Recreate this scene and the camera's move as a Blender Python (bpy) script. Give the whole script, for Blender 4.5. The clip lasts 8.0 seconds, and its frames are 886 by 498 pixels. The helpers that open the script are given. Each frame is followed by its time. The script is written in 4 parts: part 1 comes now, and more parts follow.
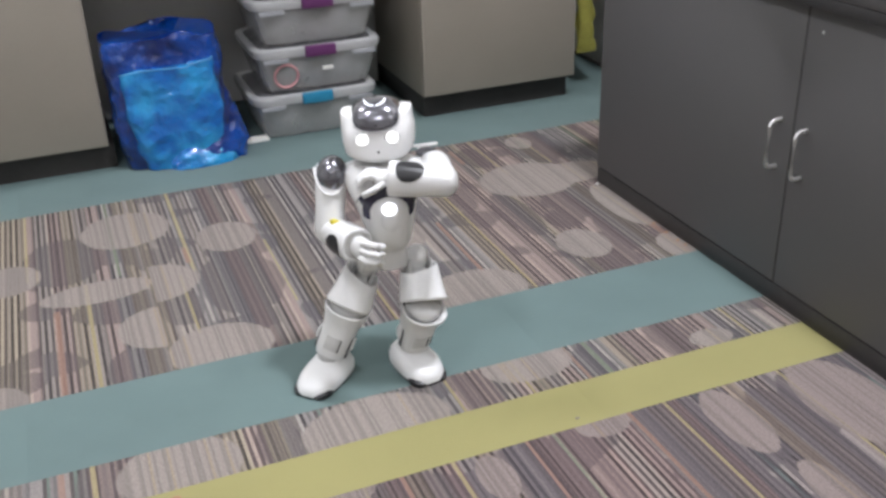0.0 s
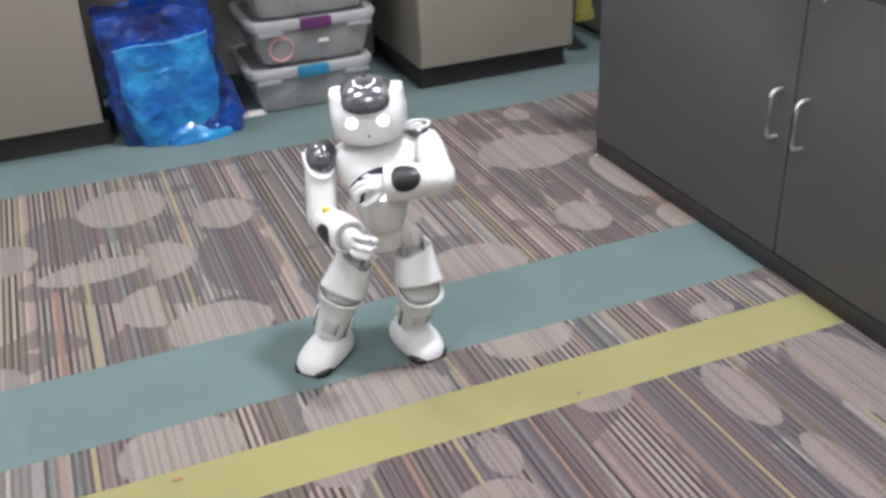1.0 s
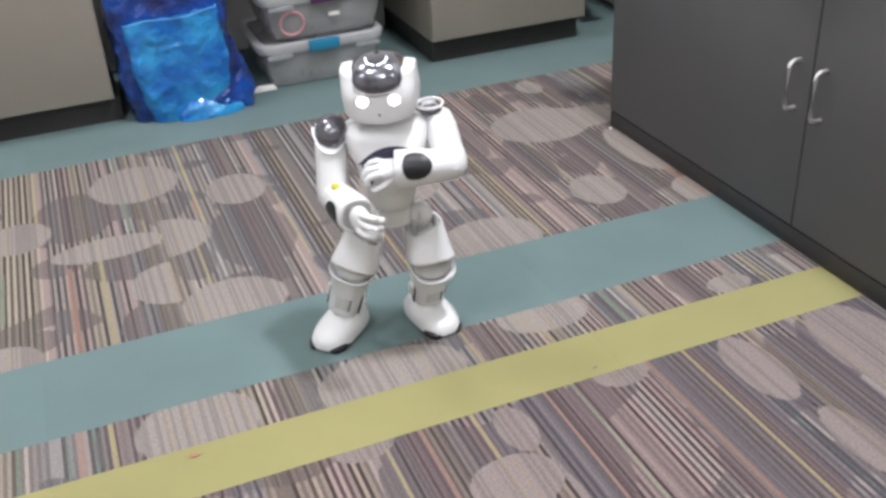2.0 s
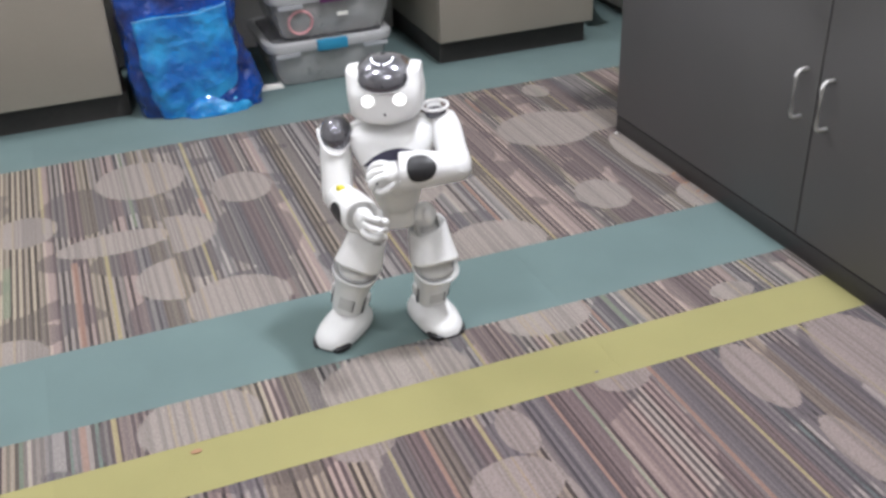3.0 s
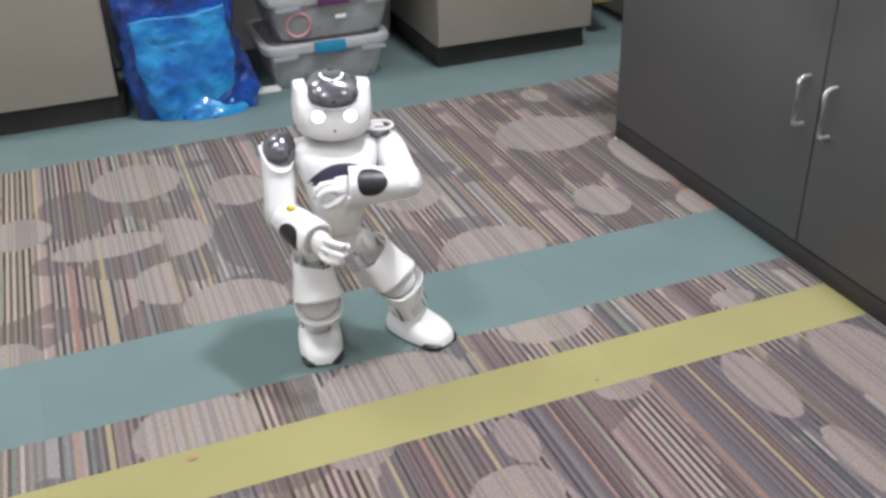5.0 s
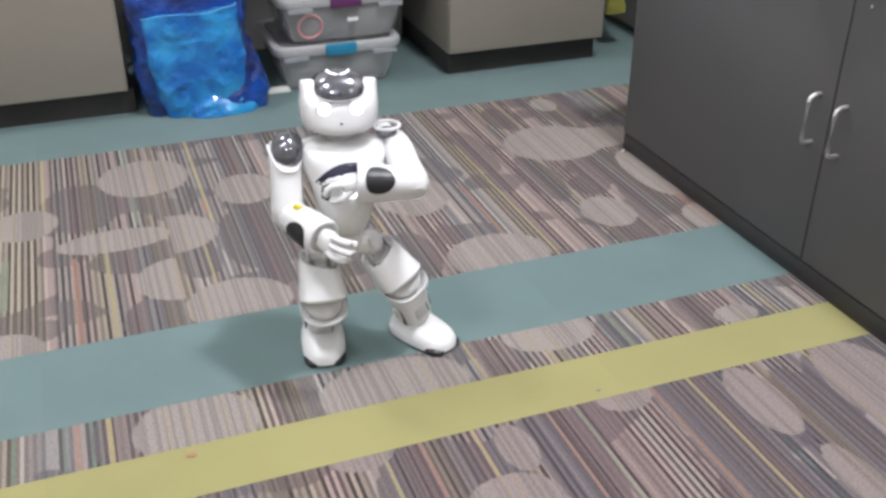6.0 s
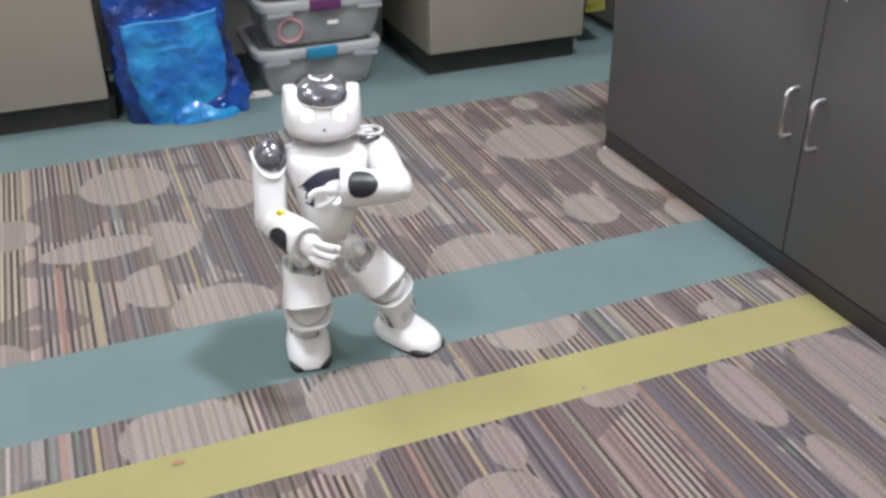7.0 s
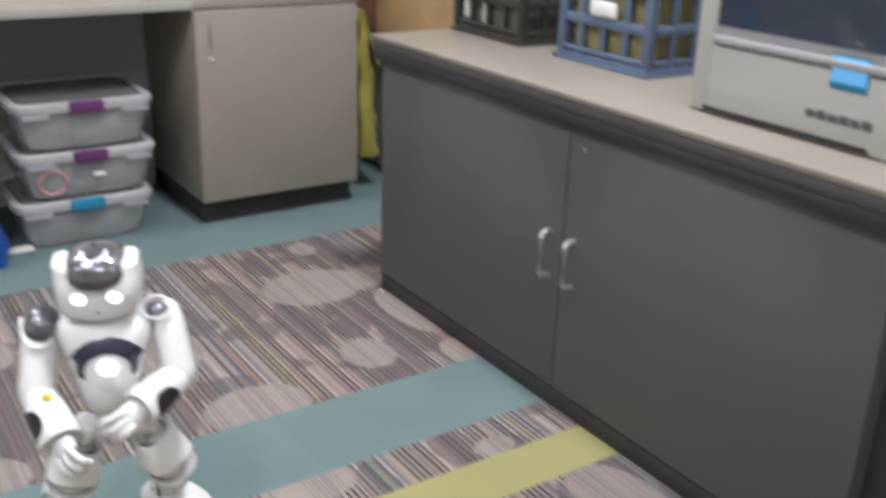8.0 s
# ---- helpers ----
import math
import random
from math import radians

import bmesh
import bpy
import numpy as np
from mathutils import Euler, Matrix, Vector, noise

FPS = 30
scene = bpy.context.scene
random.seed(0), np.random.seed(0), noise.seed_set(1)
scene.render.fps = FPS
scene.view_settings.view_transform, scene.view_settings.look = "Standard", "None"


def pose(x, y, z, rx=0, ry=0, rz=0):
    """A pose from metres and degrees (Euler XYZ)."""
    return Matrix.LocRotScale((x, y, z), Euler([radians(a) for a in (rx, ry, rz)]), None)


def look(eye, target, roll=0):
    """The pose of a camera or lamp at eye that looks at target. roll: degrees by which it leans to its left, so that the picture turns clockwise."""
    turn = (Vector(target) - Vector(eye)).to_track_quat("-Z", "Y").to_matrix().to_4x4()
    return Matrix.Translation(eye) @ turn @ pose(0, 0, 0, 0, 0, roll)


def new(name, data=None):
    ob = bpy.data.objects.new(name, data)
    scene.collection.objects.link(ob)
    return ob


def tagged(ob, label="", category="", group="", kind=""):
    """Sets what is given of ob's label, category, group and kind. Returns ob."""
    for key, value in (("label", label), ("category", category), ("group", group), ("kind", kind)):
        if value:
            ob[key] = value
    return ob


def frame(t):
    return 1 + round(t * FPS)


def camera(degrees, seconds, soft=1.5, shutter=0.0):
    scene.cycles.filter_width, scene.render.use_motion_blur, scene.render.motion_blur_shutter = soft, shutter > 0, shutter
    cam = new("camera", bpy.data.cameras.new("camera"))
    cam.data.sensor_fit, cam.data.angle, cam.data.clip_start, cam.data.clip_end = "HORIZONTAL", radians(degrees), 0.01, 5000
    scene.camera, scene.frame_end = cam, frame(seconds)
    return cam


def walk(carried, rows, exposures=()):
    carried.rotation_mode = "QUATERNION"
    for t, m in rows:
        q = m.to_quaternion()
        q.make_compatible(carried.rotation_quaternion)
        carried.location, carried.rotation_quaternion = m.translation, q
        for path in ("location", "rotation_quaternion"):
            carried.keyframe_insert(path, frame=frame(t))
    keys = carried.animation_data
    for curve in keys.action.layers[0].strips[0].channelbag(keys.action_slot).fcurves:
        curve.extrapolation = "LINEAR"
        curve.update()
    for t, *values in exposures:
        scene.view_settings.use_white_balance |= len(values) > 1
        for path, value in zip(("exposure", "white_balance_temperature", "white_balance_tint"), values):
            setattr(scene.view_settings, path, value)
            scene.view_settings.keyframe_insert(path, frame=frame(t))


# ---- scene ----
cam = camera(48.7, 8.0, soft=3.0, shutter=0.4)
PATH = [
    (0, (-1.352, -2.245, 1.103), (-0.707, -0.579, 0.204), -1.9),
    (0.5, (-1.34, -2.225, 1.094), (-0.677, -0.585, 0.162), -1.9),
    (1, (-1.345, -2.228, 1.107), (-0.711, -0.589, 0.153), -2.6),
    (1.5, (-1.345, -2.215, 1.104), (-0.739, -0.592, 0.105), -3.2),
    (1.7, (-1.347, -2.214, 1.103), (-0.741, -0.591, 0.104), -3.4),
    (3, (-1.355, -2.218, 1.109), (-0.756, -0.592, 0.111), -2.3),
    (3.5, (-1.348, -2.205, 1.117), (-0.742, -0.58, 0.121), -2.3),
    (4, (-1.353, -2.203, 1.11), (-0.746, -0.577, 0.116), -2.7),
    (4.5, (-1.356, -2.197, 1.106), (-0.745, -0.574, 0.111), -2.5),
    (6, (-1.371, -2.197, 1.103), (-0.756, -0.566, 0.123), 0.3),
    (6.5, (-1.368, -2.202, 1.105), (-0.747, -0.569, 0.133), 0.2),
    (7, (-1.363, -2.203, 1.106), (-0.725, -0.58, 0.126), -0.6),
    (7.2, (-1.361, -2.201, 1.107), (-0.708, -0.584, 0.128), -0.4),
    (7.5, (-1.341, -2.202, 1.096), (-0.537, -0.626, 0.163), 2.7),
    (7.6, (-1.356, -2.206, 1.11), (-0.452, -0.692, 0.165), 5.1),
    (7.7, (-1.347, -2.204, 1.115), (-0.367, -0.714, 0.209), 5.8),
    (7.8, (-1.317, -2.219, 1.106), (-0.295, -0.73, 0.246), 4.1),
    (7.9, (-1.28, -2.219, 1.116), (-0.221, -0.713, 0.335), 1.7),
    (8, (-1.299, -2.217, 1.134), (-0.2545, -0.677, 0.4045), 1.9),
]
walk(cam, [(t, look(e, g, r)) for t, e, g, r in PATH], exposures=[(0, 0.08), (0.8, 0.20), (4, 0.20), (7, 0.21), (8, 0.23)])

# ---- world and light: a closed room under ceiling panels ----
world = bpy.data.worlds.new("world")
scene.world = world
world.use_nodes = True
world.node_tree.nodes["Background"].inputs[0].default_value = (0.5, 0.52, 0.55, 1)
world.node_tree.nodes["Background"].inputs[1].default_value = 0.05

CEIL = 3.2
PANELS = [(-0.12, -0.96), (-2.1, -1.5), (0.05, -3.7), (-2.1, -3.7), (-2.1, 0.7), (-3.8, -1.5)]
POWER = [72, 28, 9, 20, 29, 14]
SIDE = [0.24, 0.36, 0.36, 0.36, 0.36, 0.36]
for (px, py), watts, side in zip(PANELS, POWER, SIDE):
    lamp = bpy.data.lights.new("panel_light", "AREA")
    lamp.shape, lamp.size, lamp.size_y, lamp.energy = "RECTANGLE", side, side * 1.1, watts
    lamp.color = (0.90, 0.915, 1.0)
    new("panel_light", lamp).matrix_world = pose(px, py, CEIL - 0.05)


# ---- materials ----
def mat(name, col, rough=0.6, metal=0.0, var=0.12, scale=6.0, bump=0.0, bscale=150.0, col2=None,
        coat=0.0, spec=0.5, trans=0.0, alpha=1.0, ior=1.45):
    """A surface with large stains and fine grain over one colour."""
    m = bpy.data.materials.new(name)
    m.use_nodes = True
    nt = m.node_tree
    b = nt.nodes["Principled BSDF"]
    b.inputs["Roughness"].default_value, b.inputs["Metallic"].default_value = rough, metal
    b.inputs["Coat Weight"].default_value, b.inputs["Specular IOR Level"].default_value = coat, spec
    b.inputs["Transmission Weight"].default_value, b.inputs["Alpha"].default_value = trans, alpha
    b.inputs["IOR"].default_value = ior
    tc = nt.nodes.new("ShaderNodeTexCoord")
    n1 = nt.nodes.new("ShaderNodeTexNoise")
    n1.inputs["Scale"].default_value, n1.inputs["Detail"].default_value = scale, 6
    nt.links.new(tc.outputs["Object"], n1.inputs["Vector"])
    n2 = nt.nodes.new("ShaderNodeTexNoise")
    n2.inputs["Scale"].default_value, n2.inputs["Detail"].default_value = bscale, 3
    nt.links.new(tc.outputs["Object"], n2.inputs["Vector"])
    mixn = nt.nodes.new("ShaderNodeMix")
    mixn.data_type = "FLOAT"
    mixn.inputs[0].default_value = 0.35
    nt.links.new(n1.outputs[0], mixn.inputs[2])
    nt.links.new(n2.outputs[0], mixn.inputs[3])
    ramp = nt.nodes.new("ShaderNodeValToRGB")
    lo = tuple(c * (1 - var) for c in col) if col2 is None else col2
    hi = tuple(min(1, c * (1 + var)) for c in col)
    ramp.color_ramp.elements[0].color, ramp.color_ramp.elements[1].color = (*lo, 1), (*hi, 1)
    ramp.color_ramp.elements[0].position, ramp.color_ramp.elements[1].position = 0.3, 0.7
    nt.links.new(mixn.outputs[0], ramp.inputs[0])
    nt.links.new(ramp.outputs[0], b.inputs["Base Color"])
    rr = nt.nodes.new("ShaderNodeMapRange")
    rr.inputs[3].default_value, rr.inputs[4].default_value = max(0.02, rough - 0.08), min(1, rough + 0.08)
    nt.links.new(n1.outputs[0], rr.inputs[0])
    nt.links.new(rr.outputs[0], b.inputs["Roughness"])
    if bump:
        bp = nt.nodes.new("ShaderNodeBump")
        bp.inputs["Strength"].default_value, bp.inputs["Distance"].default_value = bump, 0.002
        nt.links.new(n2.outputs[0], bp.inputs["Height"])
        nt.links.new(bp.outputs[0], b.inputs["Normal"])
    return m


def glow(name, col, strength):
    m = bpy.data.materials.new(name)
    m.use_nodes = True
    b = m.node_tree.nodes["Principled BSDF"]
    b.inputs["Base Color"].default_value = (*col, 1)
    b.inputs["Emission Color"].default_value, b.inputs["Emission Strength"].default_value = (*col, 1), strength
    return m


M_WALL = mat("wall_paint", (0.58, 0.57, 0.54), 0.8, bump=0.15)
M_CEIL = mat("ceiling_tile", (0.75, 0.75, 0.73), 0.9, bump=0.4, bscale=90)
M_PANEL = glow("light_panel", (1.0, 0.98, 0.94), 6.0)
M_BEIGE = mat("beige_laminate", (0.262, 0.234, 0.196), 0.5, var=0.05, bump=0.05)
M_EDGE = mat("pale_edge_strip", (0.33, 0.33, 0.29), 0.5, var=0.08)
M_MODESTY = mat("grey_laminate", (0.37, 0.365, 0.35), 0.55, var=0.06)
M_PULL = mat("brown_recess", (0.19, 0.17, 0.145), 0.6, var=0.1)
M_FOOTLINE = mat("grey_foot_line", (0.14, 0.135, 0.13), 0.6, var=0.15)
M_KICK = mat("black_rubber_base", (0.040, 0.036, 0.034), 0.55, var=0.3)
M_GREY = mat("charcoal_laminate", (0.104, 0.101, 0.101), 0.52, var=0.05, spec=0.3, bump=0.05, bscale=300)
M_GREYDARK = mat("dark_edge_band", (0.036, 0.034, 0.034), 0.5, var=0.2)
M_BAND = mat("grey_edge_band", (0.068, 0.065, 0.064), 0.5, var=0.12)
M_COUNTER = mat("cream_laminate", (0.225, 0.200, 0.165), 0.4, var=0.06)
M_STEEL = mat("brushed_nickel", (0.66, 0.655, 0.64), 0.48, metal=0.7, var=0.05)
M_TEAL = mat("teal_carpet", (0.130, 0.188, 0.184), 0.95, var=0.14, scale=3.5, bump=0.9, bscale=420)
M_WOOD = mat("light_wood", (0.42, 0.27, 0.13), 0.5, var=0.2, scale=9)
M_BROWN = mat("brown_wood", (0.17, 0.09, 0.05), 0.55, var=0.25, scale=9)
M_WHITE = mat("white_plastic", (0.74, 0.74, 0.735), 0.36, var=0.04, scale=12, coat=0.15)
M_JOINT = mat("grey_joint_plastic", (0.54, 0.54, 0.53), 0.4, var=0.1, scale=30)
M_DARK = mat("dark_glossy_plastic", (0.20, 0.20, 0.225), 0.2, metal=0.8, var=0.15, coat=0.5)
M_BLACK = mat("black_plastic", (0.02, 0.02, 0.022), 0.4, var=0.2)
M_NAVY = mat("navy_plastic", (0.035, 0.034, 0.06), 0.25, var=0.15, coat=0.3)
# darker copy of the joint grey, for the thighs' shaded hollow, gaps and slots
M_SOCKET = mat("shaded_grey_plastic", (0.10, 0.10, 0.105), 0.5, var=0.2, scale=40)
M_LED = glow("head_led", (0.86, 0.90, 1.0), 2.6)
M_EYE = glow("eye_light", (1.0, 1.0, 1.0), 2.2)
M_BUTTON = glow("button_light", (0.92, 0.93, 1.0), 2.5)
M_TAPE = mat("yellow_tape", (0.62, 0.52, 0.03), 0.5, var=0.2)
M_PURPLE = mat("purple_latch", (0.11, 0.03, 0.11), 0.4)
M_CYAN = mat("blue_latch", (0.02, 0.20, 0.34), 0.4)
M_PINK = mat("pink_tape_roll", (0.60, 0.30, 0.31), 0.5)
M_SCRAP = mat("orange_scrap", (0.33, 0.19, 0.11), 0.9)
M_PAPER = mat("paper", (0.75, 0.74, 0.70), 0.8, var=0.05)
M_CRATEB = mat("blue_crate_plastic", (0.10, 0.14, 0.215), 0.4, var=0.1)
M_CRATED = mat("dark_crate_plastic", (0.035, 0.033, 0.028), 0.45, var=0.15)
M_PRINTER = mat("printer_white", (0.43, 0.43, 0.40), 0.45, var=0.04)
M_PRINTERG = mat("printer_grey", (0.34, 0.34, 0.34), 0.45, var=0.06)
M_WINDOW = mat("printer_window", (0.05, 0.062, 0.09), 0.08, var=0.2, coat=0.5)
M_SCREEN = glow("lit_screen", (0.11, 0.38, 0.70), 0.36)
M_FILES = mat("folders", (0.30, 0.27, 0.13), 0.8, var=0.5, scale=18)
M_FILES2 = mat("magazines", (0.18, 0.16, 0.14), 0.7, var=0.6, scale=25)
M_CLOTH = mat("yellow_fabric", (0.31, 0.29, 0.06), 0.8, var=0.3, scale=14, bump=0.5, bscale=120)
M_CLUTTER = mat("grey_contents", (0.16, 0.15, 0.145), 0.7, var=0.4, scale=14)


def clear_plastic(name, col, see, rough=0.2):
    """Milky see-through plastic: part of the light goes straight through."""
    m = mat(name, col, rough, var=0.1, bump=0.1, bscale=40)
    nt = m.node_tree
    out, b = nt.nodes["Material Output"], nt.nodes["Principled BSDF"]
    tr, mx = nt.nodes.new("ShaderNodeBsdfTransparent"), nt.nodes.new("ShaderNodeMixShader")
    mx.inputs[0].default_value = see
    nt.links.new(b.outputs[0], mx.inputs[1])
    nt.links.new(tr.outputs[0], mx.inputs[2])
    nt.links.new(mx.outputs[0], out.inputs[0])
    return m


M_BIN = clear_plastic("milky_bin_plastic", (0.66, 0.66, 0.66), 0.64)
M_LIDW = clear_plastic("white_lid_plastic", (0.53, 0.535, 0.535), 0.30, 0.3)
M_LIDTOP = clear_plastic("clear_lid_panel", (0.20, 0.20, 0.205), 0.35)
M_CLIP = clear_plastic("clear_rim_plastic", (0.42, 0.43, 0.45), 0.4)
M_BAG = mat("blue_film", (0.0015, 0.048, 0.27), 0.12, var=0.3, scale=7, bump=1.0, bscale=30, col2=(0.001, 0.016, 0.12), coat=1.0)
M_BAGLIGHT = mat("light_blue_film", (0.022, 0.275, 0.58), 0.14, scale=9, bump=1.0, bscale=22, col2=(0.004, 0.135, 0.48), coat=1.0)
M_HEM = mat("pale_blue_hem", (0.10, 0.36, 0.62), 0.3, var=0.2)
for film in (M_BAG, M_BAGLIGHT):
    film.node_tree.nodes["Bump"].inputs["Distance"].default_value = 0.022
    film.node_tree.nodes["Principled BSDF"].inputs["Specular IOR Level"].default_value = 0.5
    film.node_tree.nodes["Principled BSDF"].inputs["Coat Roughness"].default_value = 0.05
    film.node_tree.nodes["Mix"].inputs[0].default_value = 0.12
    film.node_tree.nodes["Noise Texture"].inputs["Detail"].default_value = 2.5
    film.node_tree.nodes["Noise Texture.001"].inputs["Detail"].default_value = 3.2
    patches = film.node_tree.nodes["Color Ramp"].color_ramp.elements
    patches[0].position, patches[1].position = 0.40, 0.60

# the striped carpet's pattern in metres: ovals as centre and radii, cut to a plank where two more numbers say so
PALE_NORTH = [
    (-1.286, 0.266, 0.118, 0.116), (-1.046, 0.113, 0.078, 0.092), (-1.580, 0.085, 0.078, 0.083), (-1.382, -0.062, 0.132, 0.056, -1.515, -1.2585),
    (-1.262, -0.075, 0.118, 0.100, -1.2585, -1.0), (-1.262, -0.283, 0.097, 0.094, -1.5, -1.2605), (-1.159, -0.425, 0.116, 0.098, -1.264, -1.0),
    (-0.165, 0.112, 0.150, 0.125), (-0.030, 0.105, 0.14, 0.075), (-0.064, 0.392, 0.040, 0.057), (-0.228, -0.321, 0.068, 0.084), (-0.016, -0.154, 0.055, 0.150),
    (-0.565, -0.428, 0.125, 0.098), (-0.662, -0.060, 0.100, 0.128), (-0.010, -0.430, 0.06, 0.075), (-1.62, -0.46, 0.08, 0.07),
]
PALE_SOUTH = [
    (-1.300, -0.800, 0.110, 0.095), (-0.942, -0.820, 0.147, 0.095), (-0.600, -0.752, 0.100, 0.062), (-0.206, -0.822, 0.051, 0.033),
    (-0.332, -1.080, 0.048, 0.105), (-0.305, -1.310, 0.036, 0.095), (-0.105, -1.110, 0.085, 0.15), (-0.853, -1.160, 0.080, 0.062),
    (-0.800, -1.045, 0.034, 0.062), (-0.562, -0.986, 0.056, 0.040), (-1.054, -0.978, 0.055, 0.036),
]
DARK_NORTH = [
    (-1.45, 0.14, 0.10, 0.14), (-1.34, 0.17, 0.10, 0.10), (-1.02, 0.035, 0.10, 0.07), (-1.33, -0.16, 0.115, 0.075, -1.5, -1.262), (-1.50, -0.10, 0.06, 0.05),
    (-1.21, -0.22, 0.052, 0.085, -1.264, -1.0), (-1.06, -0.15, 0.10, 0.17), (-1.32, -0.42, 0.07, 0.075, -1.5, -1.262), (-1.58, -0.40, 0.08, 0.05),
    (-0.40, 0.13, 0.045, 0.16), (-0.24, 0.33, 0.05, 0.09), (-0.03, 0.33, 0.09, 0.12), (-0.60, 0.02, 0.12, 0.06), (-0.30, -0.09, 0.05, 0.15), (-0.20, -0.17, 0.055, 0.06),
]
DARK_SOUTH = [
    (-0.10, -0.06, 0.06, 0.11), (-0.10, -0.28, 0.055, 0.11), (-0.21, -0.44, 0.08, 0.06), (-0.60, -0.31, 0.09, 0.05),
    (-0.74, -0.36, 0.05, 0.11), (-0.43, -1.06, 0.085, 0.16), (-0.25, -1.20, 0.06, 0.20), (-0.72, -1.10, 0.06, 0.18), (-0.97, -1.10, 0.09, 0.12),
    (-0.45, -1.30, 0.10, 0.11), (-0.72, -0.80, 0.05, 0.06), (-0.28, -0.78, 0.05, 0.08), (-1.43, -0.79, 0.045, 0.1), (-1.12, -0.80, 0.04, 0.1),
]
# single coloured yarns: x, from y to y, half width
YELLOW_YARN = [
    (-0.437, -0.477, 0.20, 0.0032), (-0.205, 0.17, 0.473, 0.0028), (-0.045, 0.20, 0.473, 0.002), (-1.154, -0.05, 0.473, 0.0045), (-1.406, -0.477, -0.01, 0.0042),
    (-1.535, 0.06, 0.473, 0.0035), (-1.19, -0.35, -0.06, 0.003), (-0.96, -0.3, 0.05, 0.003), (-0.78, -0.477, 0.0, 0.003), (-0.630, -0.851, -0.727, 0.003), (-0.776, -0.851, -0.727, 0.003),
    (-1.443, -0.851, -0.727, 0.0045), (-0.121, -0.851, -0.727, 0.003), (-0.857, -1.977, -0.977, 0.0035), (-0.425, -1.977, -0.977, 0.0032), (-1.020, -1.977, -0.977, 0.003), (-0.165, -1.3, -0.977, 0.003),
]
ORANGE_YARN = [
    (-1.476, -0.477, -0.12, 0.007), (-1.496, -0.851, -0.727, 0.006), (-0.518, -0.35, -0.05, 0.005), (-0.508, -0.851, -0.727, 0.004),
    (-0.503, -1.977, -0.977, 0.0042), (-0.952, -1.977, -0.977, 0.004), (-0.714, -1.977, -0.977, 0.003), (-0.015, -0.477, -0.20, 0.008), (-1.16, 0.0, 0.09, 0.006), (-0.29, 0.30, 0.42, 0.006),
]
GREEN_YARN = [(-1.325, 0.0, 0.473, 0.004), (-0.461, -0.851, -0.727, 0.005), (-1.62, -0.30, -0.08, 0.008), (-0.66, -1.977, -0.977, 0.003), (-0.06, 0.34, 0.41, 0.012)]


